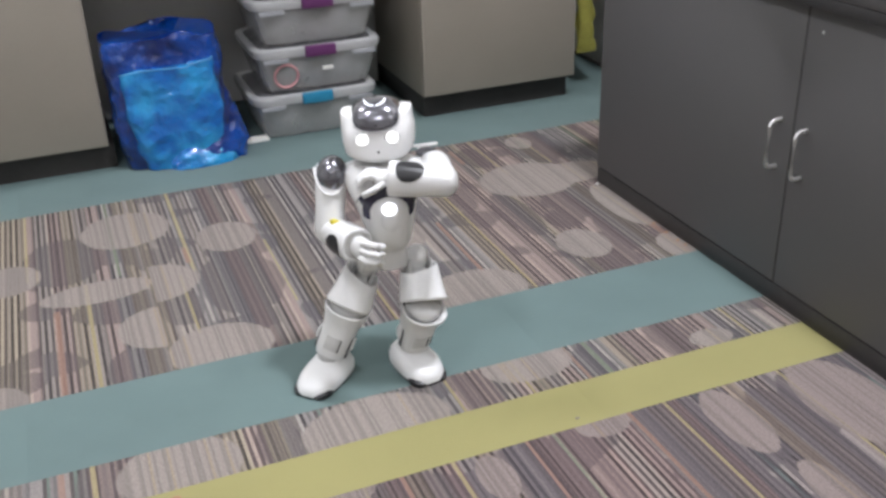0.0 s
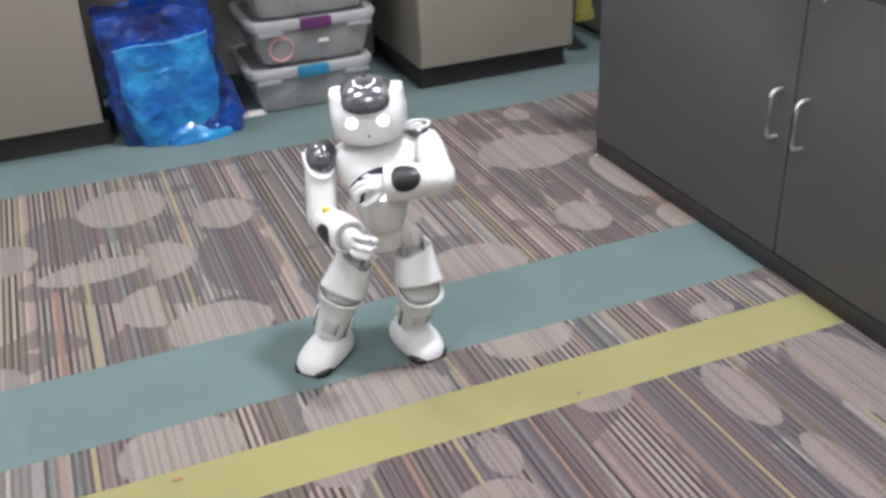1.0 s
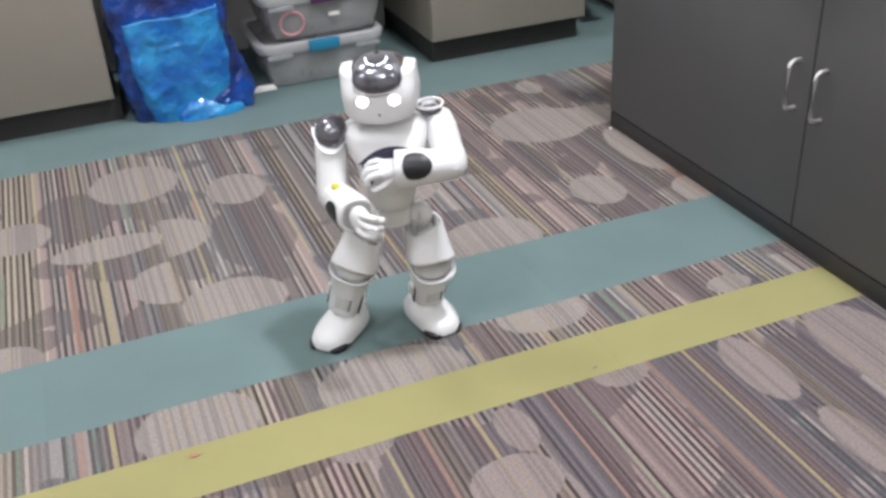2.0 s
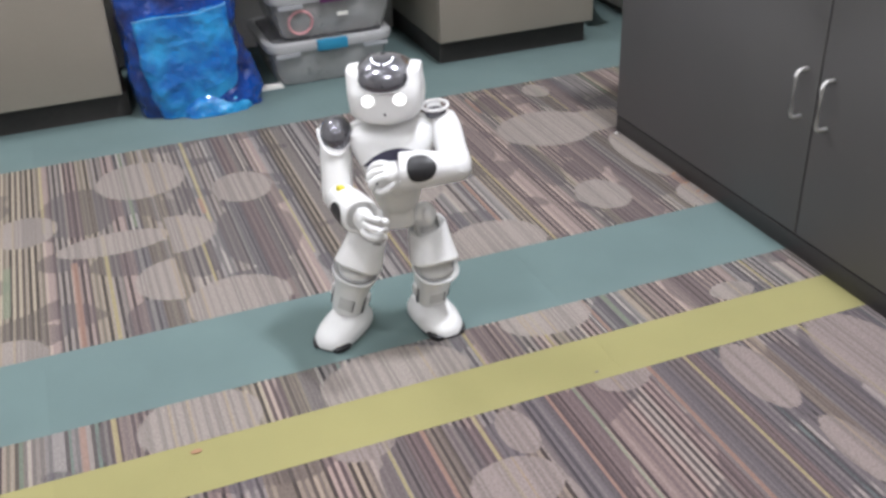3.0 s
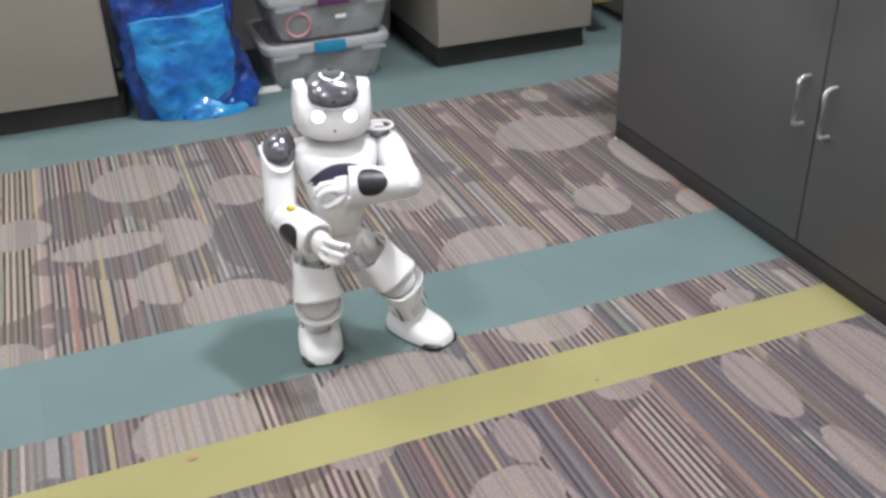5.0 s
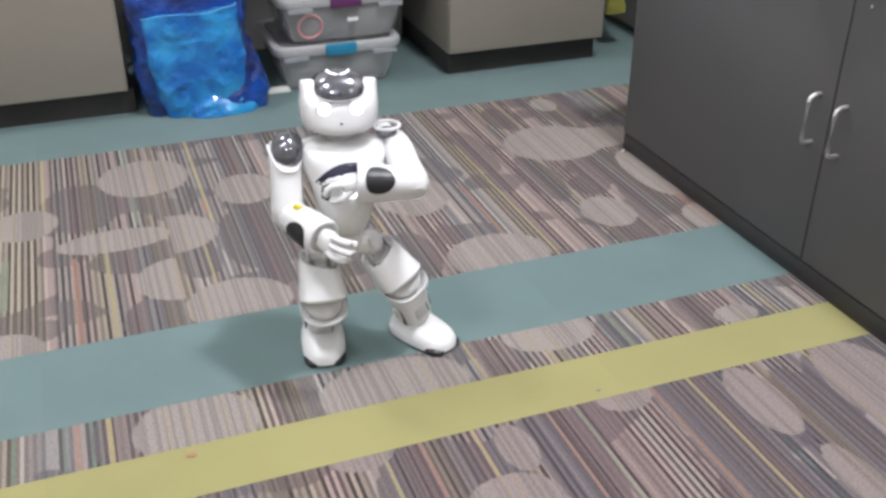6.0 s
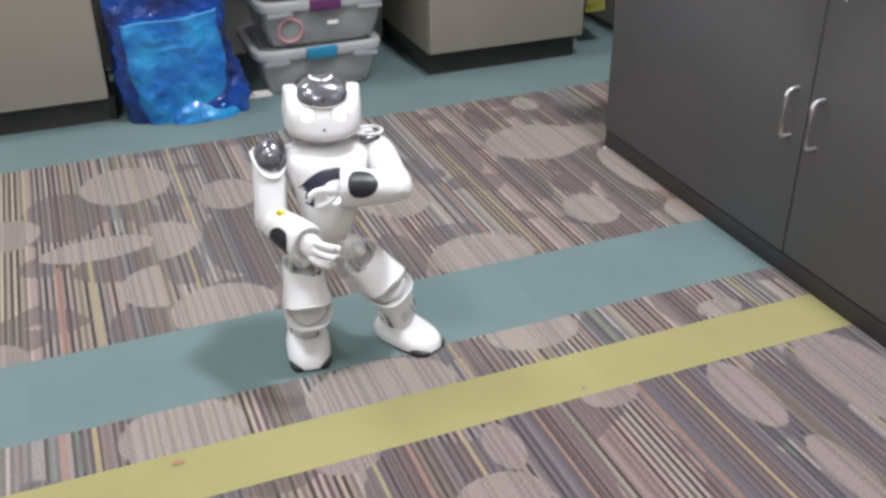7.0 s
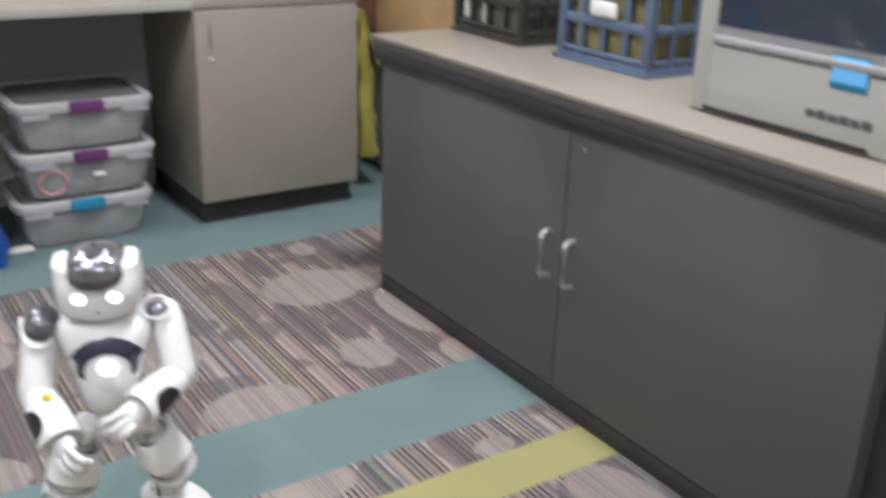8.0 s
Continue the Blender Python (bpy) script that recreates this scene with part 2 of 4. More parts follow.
def striped_carpet():
    """Fine stripes along y in greys with odd coloured threads, pale ovals and darker patches between them."""
    m = bpy.data.materials.new("striped_carpet")
    m.use_nodes = True
    nt = m.node_tree
    N, L = nt.nodes.new, nt.links.new
    b = nt.nodes["Principled BSDF"]
    b.inputs["Roughness"].default_value, b.inputs["Specular IOR Level"].default_value = 0.95, 0.15
    geo, sep, info = N("ShaderNodeNewGeometry"), N("ShaderNodeSeparateXYZ"), N("ShaderNodeObjectInfo")
    L(geo.outputs["Position"], sep.inputs[0])

    def calc(op, a, c, clamp=False):
        n = N("ShaderNodeMath")
        n.operation, n.use_clamp = op, clamp
        for i, v in enumerate((a, c)):
            if isinstance(v, (int, float)):
                n.inputs[i].default_value = v
            else:
                L(v, n.inputs[i])
        return n.outputs[0]

    def stripes(width, seed, beat):
        u = calc("ADD", calc("DIVIDE", sep.outputs[0], width), calc("MULTIPLY", info.outputs["Random"], seed))
        w = N("ShaderNodeTexWhiteNoise")
        w.noise_dimensions = "1D"
        cell = calc("FLOOR", u, 0)
        L(cell, w.inputs["W"])
        return calc("ADD", calc("MULTIPLY", w.outputs[0], 1 - beat), calc("MULTIPLY", calc("PINGPONG", cell, 1), beat))

    def ramp(fac, stops, mode="CONSTANT"):
        r = N("ShaderNodeValToRGB")
        r.color_ramp.interpolation = mode
        els = r.color_ramp.elements
        while len(els) < len(stops):
            els.new(0.5)
        for e, (p, c) in zip(els, stops):
            e.position, e.color = p, (*c, 1)
        L(fac, r.inputs[0])
        return r.outputs[0]

    def mixc(fac, a, c, mode="MIX"):
        n = N("ShaderNodeMix")
        n.data_type, n.blend_type = "RGBA", mode
        for sock, v in ((n.inputs[0], fac), (n.inputs[6], a), (n.inputs[7], c)):
            if isinstance(v, (int, float, tuple)):
                sock.default_value = v
            else:
                L(v, sock)
        return n.outputs[2]

    s1, s2 = stripes(0.0068, 311, 0.44), stripes(0.0042, 97, 0.3)
    bold = ramp(s1, [(0, (0.060, 0.054, 0.053)), (0.16, (0.092, 0.082, 0.080)), (0.36, (0.155, 0.139, 0.130)), (0.50, (0.250, 0.224, 0.203)),
                     (0.70, (0.205, 0.183, 0.168)), (0.82, (0.320, 0.288, 0.250)), (0.985, (0.14, 0.17, 0.15))])
    fine = ramp(s2, [(0, (0.225, 0.20, 0.182)), (0.35, (0.268, 0.240, 0.217)), (0.75, (0.205, 0.184, 0.168)), (0.95, (0.285, 0.24, 0.18))])
    dull = ramp(s2, [(0, (0.066, 0.060, 0.062)), (0.3, (0.100, 0.092, 0.094)), (0.6, (0.128, 0.116, 0.113)), (0.88, (0.165, 0.147, 0.138))])
    # broad runs of plum, slate and sand tinge the yarn
    s3 = stripes(0.034, 53, 0.0)
    tinge = ramp(s3, [(0, (1.07, 0.97, 0.97)), (0.3, (0.96, 1.0, 1.05)), (0.55, (1.0, 1.0, 1.0)), (0.8, (1.04, 1.01, 0.90))])

    # the edges of the shapes step from yarn to yarn
    wob = N("ShaderNodeTexWhiteNoise")
    wob.noise_dimensions = "1D"
    L(calc("FLOOR", calc("DIVIDE", sep.outputs[0], 0.0042), 0), wob.inputs["W"])
    reach = calc("ADD", 0.975, calc("MULTIPLY", wob.outputs[0], 0.05))

    def ovals(shapes):
        mask = None
        for cx, cy, rx, ry, *cut in shapes:
            v = N("ShaderNodeVectorMath")
            v.operation = "MULTIPLY_ADD"
            L(geo.outputs["Position"], v.inputs[0])
            v.inputs[1].default_value, v.inputs[2].default_value = (1 / rx, 1 / ry, 0), (-cx / rx, -cy / ry, 0)
            far = N("ShaderNodeVectorMath")
            far.operation = "LENGTH"
            L(v.outputs[0], far.inputs[0])
            o = calc("MULTIPLY", calc("SUBTRACT", reach, far.outputs["Value"]), 22, True)
            if cut:
                o = calc("MULTIPLY", o, calc("MULTIPLY", calc("GREATER_THAN", sep.outputs[0], cut[0]), calc("LESS_THAN", sep.outputs[0], cut[1])))
            mask = o if mask is None else calc("MAXIMUM", mask, o)
        return mask

    def yarns(lines):
        mask = None
        for x, y0, y1, half in lines:
            off = calc("ABSOLUTE", calc("SUBTRACT", sep.outputs[0], x), 0)
            o = calc("LESS_THAN", off, half)
            o = calc("MULTIPLY", o, calc("MULTIPLY", calc("GREATER_THAN", sep.outputs[1], y0), calc("LESS_THAN", sep.outputs[1], y1)))
            mask = o if mask is None else calc("MAXIMUM", mask, o)
        return mask

    # darker patches of the loose pattern
    comb = N("ShaderNodeCombineXYZ")
    L(calc("ADD", calc("MULTIPLY", sep.outputs[0], 5.5), calc("MULTIPLY", info.outputs["Random"], 2.5)), comb.inputs[0])
    L(calc("MULTIPLY", sep.outputs[1], 7.0), comb.inputs[1])
    patch = N("ShaderNodeTexNoise")
    patch.inputs["Scale"].default_value, patch.inputs["Detail"].default_value = 1.0, 0.6
    L(comb.outputs[0], patch.inputs["Vector"])
    # more dark patches in the south: its pattern plus painted falloff of light
    south = calc("MULTIPLY", calc("LESS_THAN", sep.outputs[1], -0.9), 0.085)
    loose = calc("MULTIPLY", calc("SUBTRACT", calc("ADD", patch.outputs[0], south), 0.565), 60, True)
    dark = calc("MAXIMUM", loose, calc("MAXIMUM", ovals(DARK_NORTH), ovals(DARK_SOUTH)))
    pale = calc("MAXIMUM", ovals(PALE_NORTH), ovals(PALE_SOUTH))
    col = mixc(calc("MULTIPLY", dark, 0.66), bold, dull)
    col = mixc(1.0, col, tinge, "MULTIPLY")
    col = mixc(pale, col, fine)
    # south of the lime band: plum tint, with dimmer light painted in as darkening
    south_dim = ramp(calc("LESS_THAN", sep.outputs[1], -0.9), [(0, (1, 1, 1)), (0.5, (0.88, 0.83, 0.855))])
    col = mixc(1.0, col, south_dim, "MULTIPLY")
    yarn = calc("SUBTRACT", 0.72, calc("MULTIPLY", pale, 0.5))
    col = mixc(calc("MULTIPLY", yarns(YELLOW_YARN), yarn), col, (0.33, 0.285, 0.15, 1))
    col = mixc(calc("MULTIPLY", yarns(ORANGE_YARN), yarn), col, (0.27, 0.17, 0.132, 1))
    col = mixc(calc("MULTIPLY", yarns(GREEN_YARN), yarn), col, (0.185, 0.215, 0.155, 1))
    grain = N("ShaderNodeTexNoise")
    grain.inputs["Scale"].default_value, grain.inputs["Detail"].default_value = 260, 4
    L(geo.outputs["Position"], grain.inputs["Vector"])
    gr = N("ShaderNodeMapRange")
    gr.inputs[1].default_value, gr.inputs[2].default_value, gr.inputs[3].default_value, gr.inputs[4].default_value = 0.3, 0.7, 0.72, 1.22
    L(grain.outputs[0], gr.inputs[0])
    warm = mixc(1.0, col, (1.012, 0.992, 0.995, 1), "MULTIPLY")
    L(mixc(1.0, warm, gr.outputs[0], "MULTIPLY"), b.inputs["Base Color"])
    bp = N("ShaderNodeBump")
    bp.inputs["Strength"].default_value, bp.inputs["Distance"].default_value = 0.8, 0.002
    L(grain.outputs[0], bp.inputs["Height"])
    L(bp.outputs[0], b.inputs["Normal"])
    return m


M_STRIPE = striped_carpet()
M_YELLOW = mat("lime_carpet", (0.295, 0.272, 0.115), 0.95, var=0.10, scale=3.5, bump=0.9, bscale=420)


# ---- mesh helpers ----
def part(name, bm, material, parent=None, label="", smooth=True, m=None):
    """One mesh object under a thing or a part."""
    me = bpy.data.meshes.new(name)
    bm.normal_update()
    bm.to_mesh(me)
    bm.free()
    if smooth:
        me.shade_smooth()
        me.set_sharp_from_angle(angle=radians(38))
    if material:
        me.materials.append(material)
    ob = new(name, me)
    if parent:
        ob.parent = parent
    if m is not None:
        ob.matrix_basis = m
    if label:
        tagged(ob, label)
    return ob


def same(name, ob, parent, m):
    """Another object on the mesh of ob."""
    o = new(name, ob.data)
    o.parent, o.matrix_basis = parent, m
    return o


def thing(name, m, label, category, group="", kind=""):
    ob = new(name)
    ob.empty_display_size = 0.05
    ob.matrix_basis = m
    return tagged(ob, label, category, group, kind)


def box(x0, x1, y0, y1, z0, z1, bevel=0.0, seg=2, bm=None):
    bm = bm or bmesh.new()
    r = bmesh.ops.create_cube(bm, size=1.0)
    bmesh.ops.scale(bm, vec=(x1 - x0, y1 - y0, z1 - z0), verts=r["verts"])
    bmesh.ops.translate(bm, vec=((x0 + x1) / 2, (y0 + y1) / 2, (z0 + z1) / 2), verts=r["verts"])
    if bevel:
        es = list({e for v in r["verts"] for e in v.link_edges})
        bmesh.ops.bevel(bm, geom=es, offset=bevel, segments=seg, profile=0.5, affect="EDGES")
    return bm


def loft(rows, n=24, bm=None, m=None, caps=True):
    """Rings of superellipses stacked on z: rows of (z, cx, cy, rx, ry, power)."""
    bm = bm or bmesh.new()
    rings = []
    for z, cx, cy, rx, ry, p in rows:
        ring = []
        for k in range(n):
            a = 2 * math.pi * k / n
            c, s = math.cos(a), math.sin(a)
            v = Vector((cx + rx * math.copysign(abs(c) ** (2 / p), c), cy + ry * math.copysign(abs(s) ** (2 / p), s), z))
            ring.append(bm.verts.new(m @ v if m is not None else v))
        rings.append(ring)
    for a, b in zip(rings, rings[1:]):
        for k in range(n):
            bm.faces.new((a[k], a[(k + 1) % n], b[(k + 1) % n], b[k]))
    if caps:
        bm.faces.new(rings[0][::-1])
        bm.faces.new(rings[-1])
    return bm


def ball(rx, ry, rz, c=(0, 0, 0), bm=None, u=20, v=12):
    bm = bm or bmesh.new()
    r = bmesh.ops.create_uvsphere(bm, u_segments=u, v_segments=v, radius=1)
    bmesh.ops.scale(bm, vec=(rx, ry, rz), verts=r["verts"])
    bmesh.ops.translate(bm, vec=c, verts=r["verts"])
    return bm


def tube(points, radius, n=8, bm=None, closed=False):
    bm = bm or bmesh.new()
    pts = [Vector(p) for p in points]
    rings = []
    for i, p in enumerate(pts):
        a = pts[i - 1] if i or closed else p
        b = pts[(i + 1) % len(pts)] if i < len(pts) - 1 or closed else p
        q = (b - a).to_track_quat("Z", "Y")
        rings.append([bm.verts.new(p + q @ Vector((radius * math.cos(6.2832 * k / n), radius * math.sin(6.2832 * k / n), 0))) for k in range(n)])
    for i in range(len(rings) - (0 if closed else 1)):
        a, b = rings[i], rings[(i + 1) % len(rings)]
        for k in range(n):
            bm.faces.new((a[k], a[(k + 1) % n], b[(k + 1) % n], b[k]))
    if not closed:
        bm.faces.new(rings[0][::-1])
        bm.faces.new(rings[-1])
    return bm


# ---- the room ----
X0, X1, Y0, Y1 = -4.6, 0.60, -5.2, 1.42
TEAL0, TEAL1, YEL0, YEL1, FAR = -0.727, -0.477, -0.977, -0.851, 0.473
FLOOR = tagged(part("floor", box(X0, X1, Y0, Y1, -0.1, -0.0065), M_KICK), "patterned carpet plank floor with teal and lime bands", "floor", kind="structure")
tagged(part("wall_north", box(X0, X1, Y1, Y1 + 0.12, -0.1, CEIL), M_WALL), "grey-beige painted wall behind the desk", "wall", kind="structure")
tagged(part("wall_east", box(X1, X1 + 0.12, Y0, Y1 + 0.12, -0.1, CEIL), M_WALL), "grey-beige painted wall behind the low cupboard", "wall", kind="structure")
tagged(part("wall_west", box(X0 - 0.12, X0, Y0, Y1 + 0.12, -0.1, CEIL), M_WALL), "plain grey-beige painted wall", "wall", kind="structure")
tagged(part("wall_south", box(X0 - 0.12, X1 + 0.12, Y0 - 0.12, Y0, -0.1, CEIL), M_WALL), "plain grey-beige painted wall", "wall", kind="structure")
tagged(part("ceiling", box(X0 - 0.12, X1 + 0.12, Y0 - 0.12, Y1 + 0.12, CEIL, CEIL + 0.1), M_CEIL), "white ceiling with recessed panel lights", "ceiling", kind="structure")
# the wall is bare; an added strip draws the thin dark line below it
tagged(part("baseboard", box(X1 - 0.008, X1 - 0.0005, 0.03, Y1, 0.0005, 0.012, 0.002), M_FOOTLINE), "thin grey strip drawn for the dark line at the wall's foot", "baseboard", kind="structure")
for px, py in PANELS:
    t = thing("ceiling_light", pose(px, py, CEIL), "white recessed ceiling panel light, switched on", "ceiling light", "ceiling lights")
    part("frame", box(-0.31, 0.31, -0.31, 0.31, -0.012, 0.004, 0.003), M_CEIL, t)
    part("diffuser", box(-0.285, 0.285, -0.285, 0.285, -0.02, -0.013), M_PANEL, t, "glowing diffuser")


# ---- low cupboard with its counter ----
def low_cabinet():
    t = thing("low_cabinet", pose(0, 0, 0), "low charcoal laminate cupboard with two closed doors", "cabinet")
    y0, mid = -1.49, -0.752
    part("body", box(0.02, 0.595, y0, 0.012, 0.047, 0.659, 0.002), M_GREY, t, "charcoal laminate carcass")
    part("plinth", box(0.002, 0.58, y0 + 0.005, 0.010, 0.0005, 0.0455, 0.002), M_GREYDARK, t, "dark rubber plinth")
    for a, b, hy in ((mid + 0.002, 0.010, mid + 0.039), (y0 + 0.002, mid - 0.002, mid - 0.039)):
        d = part("door", box(0.0, 0.0185, a, b, 0.050, 0.655, 0.0015), M_GREY, t, "flat charcoal door")
        pts = [(0.001, hy, 0.413), (-0.016, hy, 0.413), (-0.024, hy, 0.408), (-0.027, hy, 0.400), (-0.027, hy, 0.321), (-0.024, hy, 0.313), (-0.016, hy, 0.310), (0.001, hy, 0.310)]
        part("handle", tube(pts, 0.0044, 10), M_STEEL, d, "brushed nickel bow handle")
    part("bumper_mark", ball(0.0012, 0.0032, 0.0032, (-0.0004, -0.797, 0.612)), M_JOINT, t, "small pale speck")
    part("end_filler", box(0.03, 0.595, y0 - 0.05, y0 - 0.002, 0.0005, 0.659, 0.002), M_GREYDARK, t, "dark filler panel")
    c = tagged(part("countertop", box(-0.026, 0.598, y0 - 0.06, 0.026, 0.708, 0.72, 0.002), M_COUNTER), "cream laminate counter top on the low cupboard", "countertop")
    part("edge_band", box(-0.0245, 0.597, y0 - 0.058, 0.0245, 0.684, 0.7075, 0.003), M_BAND, c, "grey counter edge")
    # dark strip paints the shadow that falls below the counter's edge
    part("shadow_strip", box(-0.0225, 0.590, y0 - 0.055, 0.0225, 0.660, 0.6835, 0.002), M_GREYDARK, c, "dark strip standing in for the shadow under the counter edge")


low_cabinet()


# ---- desk with two pedestals ----
def desk():
    t = thing("desk", pose(0, 0, 0), "beige laminate desk with two pedestals and a knee space", "desk")
    yf = 0.715
    for a, b, k in ((-0.255, 0.315, -0.203), (-1.95, -1.272, -1.33)):
        p = part("pedestal", box(a, b, yf + 0.0185, 1.40, 0.08, 0.70, 0.004), M_BEIGE, t)
        part("door", box(a + 0.001, b - 0.001, yf, yf + 0.018, 0.0815, 0.698, 0.006, 3), M_BEIGE, p, "flat beige door")
        part("plinth", box(a + 0.012, b + (0.016 if b < -1 else -0.012), yf + 0.040, 1.39, 0.0005, 0.079, 0.004), M_KICK, p, "black recessed plinth")
        part("finger_pull", box(k - 0.006, k + 0.006, yf - 0.0012, yf + 0.0005, 0.580, 0.655, 0.0005), M_PULL, p, "shallow vertical finger pull")
        part("keyhole", ball(0.008, 0.004, 0.008, (k, yf - 0.001, 0.546)), M_STEEL, p, "small round metal lock")
    part("back_panel", box(-1.27, -0.257, 1.20, 1.22, 0.012, 0.70), M_MODESTY, t, "grey modesty panel")
    part("desktop", box(-1.952, 0.317, yf + 0.001, 1.41, 0.702, 0.73, 0.0015), M_BEIGE, t, "beige laminate top")
    part("edge_strip", box(-1.270, -0.257, yf - 0.004, yf + 0.0005, 0.703, 0.729, 0.001), M_EDGE, t, "pale front edge strip")


desk()


# ---- stacked storage bins ----
def bin_shell(w, d, h, taper=0.035, wall=0.003):
    bm = bmesh.new()
    o = [(0.0, 0, 0, w / 2 - taper - 0.006, d / 2 - taper - 0.006, 7), (0.006, 0, 0, w / 2 - taper, d / 2 - taper, 8), (h * 0.5, 0, 0, w / 2 - taper * 0.5, d / 2 - taper * 0.5, 8), (h, 0, 0, w / 2 - 0.006, d / 2 - 0.006, 8)]
    i = [(h, 0, 0, w / 2 - 0.006 - wall, d / 2 - 0.006 - wall, 8), (0.008, 0, 0, w / 2 - taper - wall, d / 2 - taper - wall, 8)]
    return loft(o + i, 40, bm)


def storage_bin(z, x, latch, label, stuff):
    t = thing("storage_bin", pose(x, 0.922, z), label, "storage bin", "stacked bins")
    w, d, h = 0.418, 0.36, 0.140
    part("body", bin_shell(w, d, h), M_BIN, t, "milky see-through body")
    lid = loft([(h - 0.021, 0, 0, w / 2 - 0.001, d / 2 - 0.001, 8), (h - 0.006, 0, 0, w / 2 + 0.004, d / 2 + 0.004, 8), (h + 0.004, 0, 0, w / 2 + 0.002, d / 2 + 0.002, 8), (h + 0.010, 0, 0, w / 2 - 0.012, d / 2 - 0.012, 8), (h + 0.004, 0, 0, w / 2 - 0.02, d / 2 - 0.02, 8)], 40)
    ld = part("lid", lid, M_LIDW, t, "white snap lid")
    part("lid_window", loft([(h + 0.0045, 0, 0, w / 2 - 0.022, d / 2 - 0.022, 8), (h + 0.0062, 0, 0, w / 2 - 0.024, d / 2 - 0.024, 8)], 40), M_LIDTOP, ld, "clear grey lid panel")
    part("latch", box(-0.050, 0.050, -d / 2 - 0.012, -d / 2 + 0.01, h - 0.024, h + 0.010, 0.004), latch, ld)
    for sx in (-1, 1):
        part("rim_clip", box(sx * 0.145 - 0.04, sx * 0.145 + 0.04, -d / 2 - 0.003, -d / 2 + 0.004, h - 0.036, h - 0.0215, 0.002), M_CLIP, ld)
    rnd = random.Random(stuff)
    for k in range(5):
        cx, cy, s = -0.13 + 0.065 * k, rnd.uniform(-0.08, 0.06), rnd.uniform(0.02, 0.032)
        part("contents", box(cx - s, cx + s, cy - s * 1.4, cy + s * 1.4, 0.01, rnd.uniform(0.05, 0.11), 0.004), M_CLUTTER, t, "grey classroom supplies")
    return t


storage_bin(0.0005, -0.612, M_CYAN, "milky plastic storage bin with blue latch, bottom of a stack", 1)
b2 = storage_bin(0.151, -0.590, M_PURPLE, "milky plastic storage bin with purple latch and pink tape roll", 2)
ring = [(-0.112 + 0.038 * math.cos(a), -0.1475 - 0.207 * (0.056 + 0.038 * math.sin(a)), 0.056 + 0.038 * math.sin(a)) for a in [k * math.pi / 14 for k in range(28)]]
part("tape_roll", tube(ring, 0.0042, 8, closed=True), M_PINK, b2, "pink ring of tape")
part("name_label", box(0.005, 0.040, -0.1735, -0.1715, 0.066, 0.078), M_PAPER, b2, "blank white paper label")
storage_bin(0.302, -0.588, M_PURPLE, "milky plastic storage bin with purple latch, top of a stack", 3)


# ---- blue plastic bag ----
def crumpled(w, d, h, seed, amp, n=44, m=44, slump=0.0, dome=0.0, p=6.0):
    """A standing sack of thin film, creased all over: ridges meet in sharp folds."""
    bm = bmesh.new()
    rings = []
    for j in range(m + 1):
        f = j / m
        z = h * f
        ring = []
        for k in range(4 * n):
            a = 2 * math.pi * k / (4 * n)
            c, s = math.cos(a), math.sin(a)
            out = 1 + slump * (1 - f) ** 2 + 0.05 * math.sin(math.pi * f) - dome * f ** 3
            x = w / 2 * math.copysign(abs(c) ** (2 / p), c) * out
            y = d / 2 * math.copysign(abs(s) ** (2 / p), s) * out
            v = Vector((x * 7 + seed, y * 7, z * 7))
            crease = 0.0
            for o, g in ((1.0, 0.6), (2.2, 0.7), (5.0, 0.28)):
                crease += g * (0.35 - abs(noise.noise(v * o + Vector((seed, 2 * o, 0)))))
            r = Vector((x, y, 0)).normalized() * amp * crease
            ring.append(bm.verts.new((x + r.x, y + r.y, max(0.001, z + amp * 0.6 * noise.noise(v * 1.7) * min(1, f * 8)))))
        rings.append(ring)
    for a, b in zip(rings, rings[1:]):
        for k in range(4 * n):
            bm.faces.new((a[k], a[(k + 1) % (4 * n)], b[(k + 1) % (4 * n)], b[k]))
    bm.faces.new(rings[0][::-1])
    return bm, rings


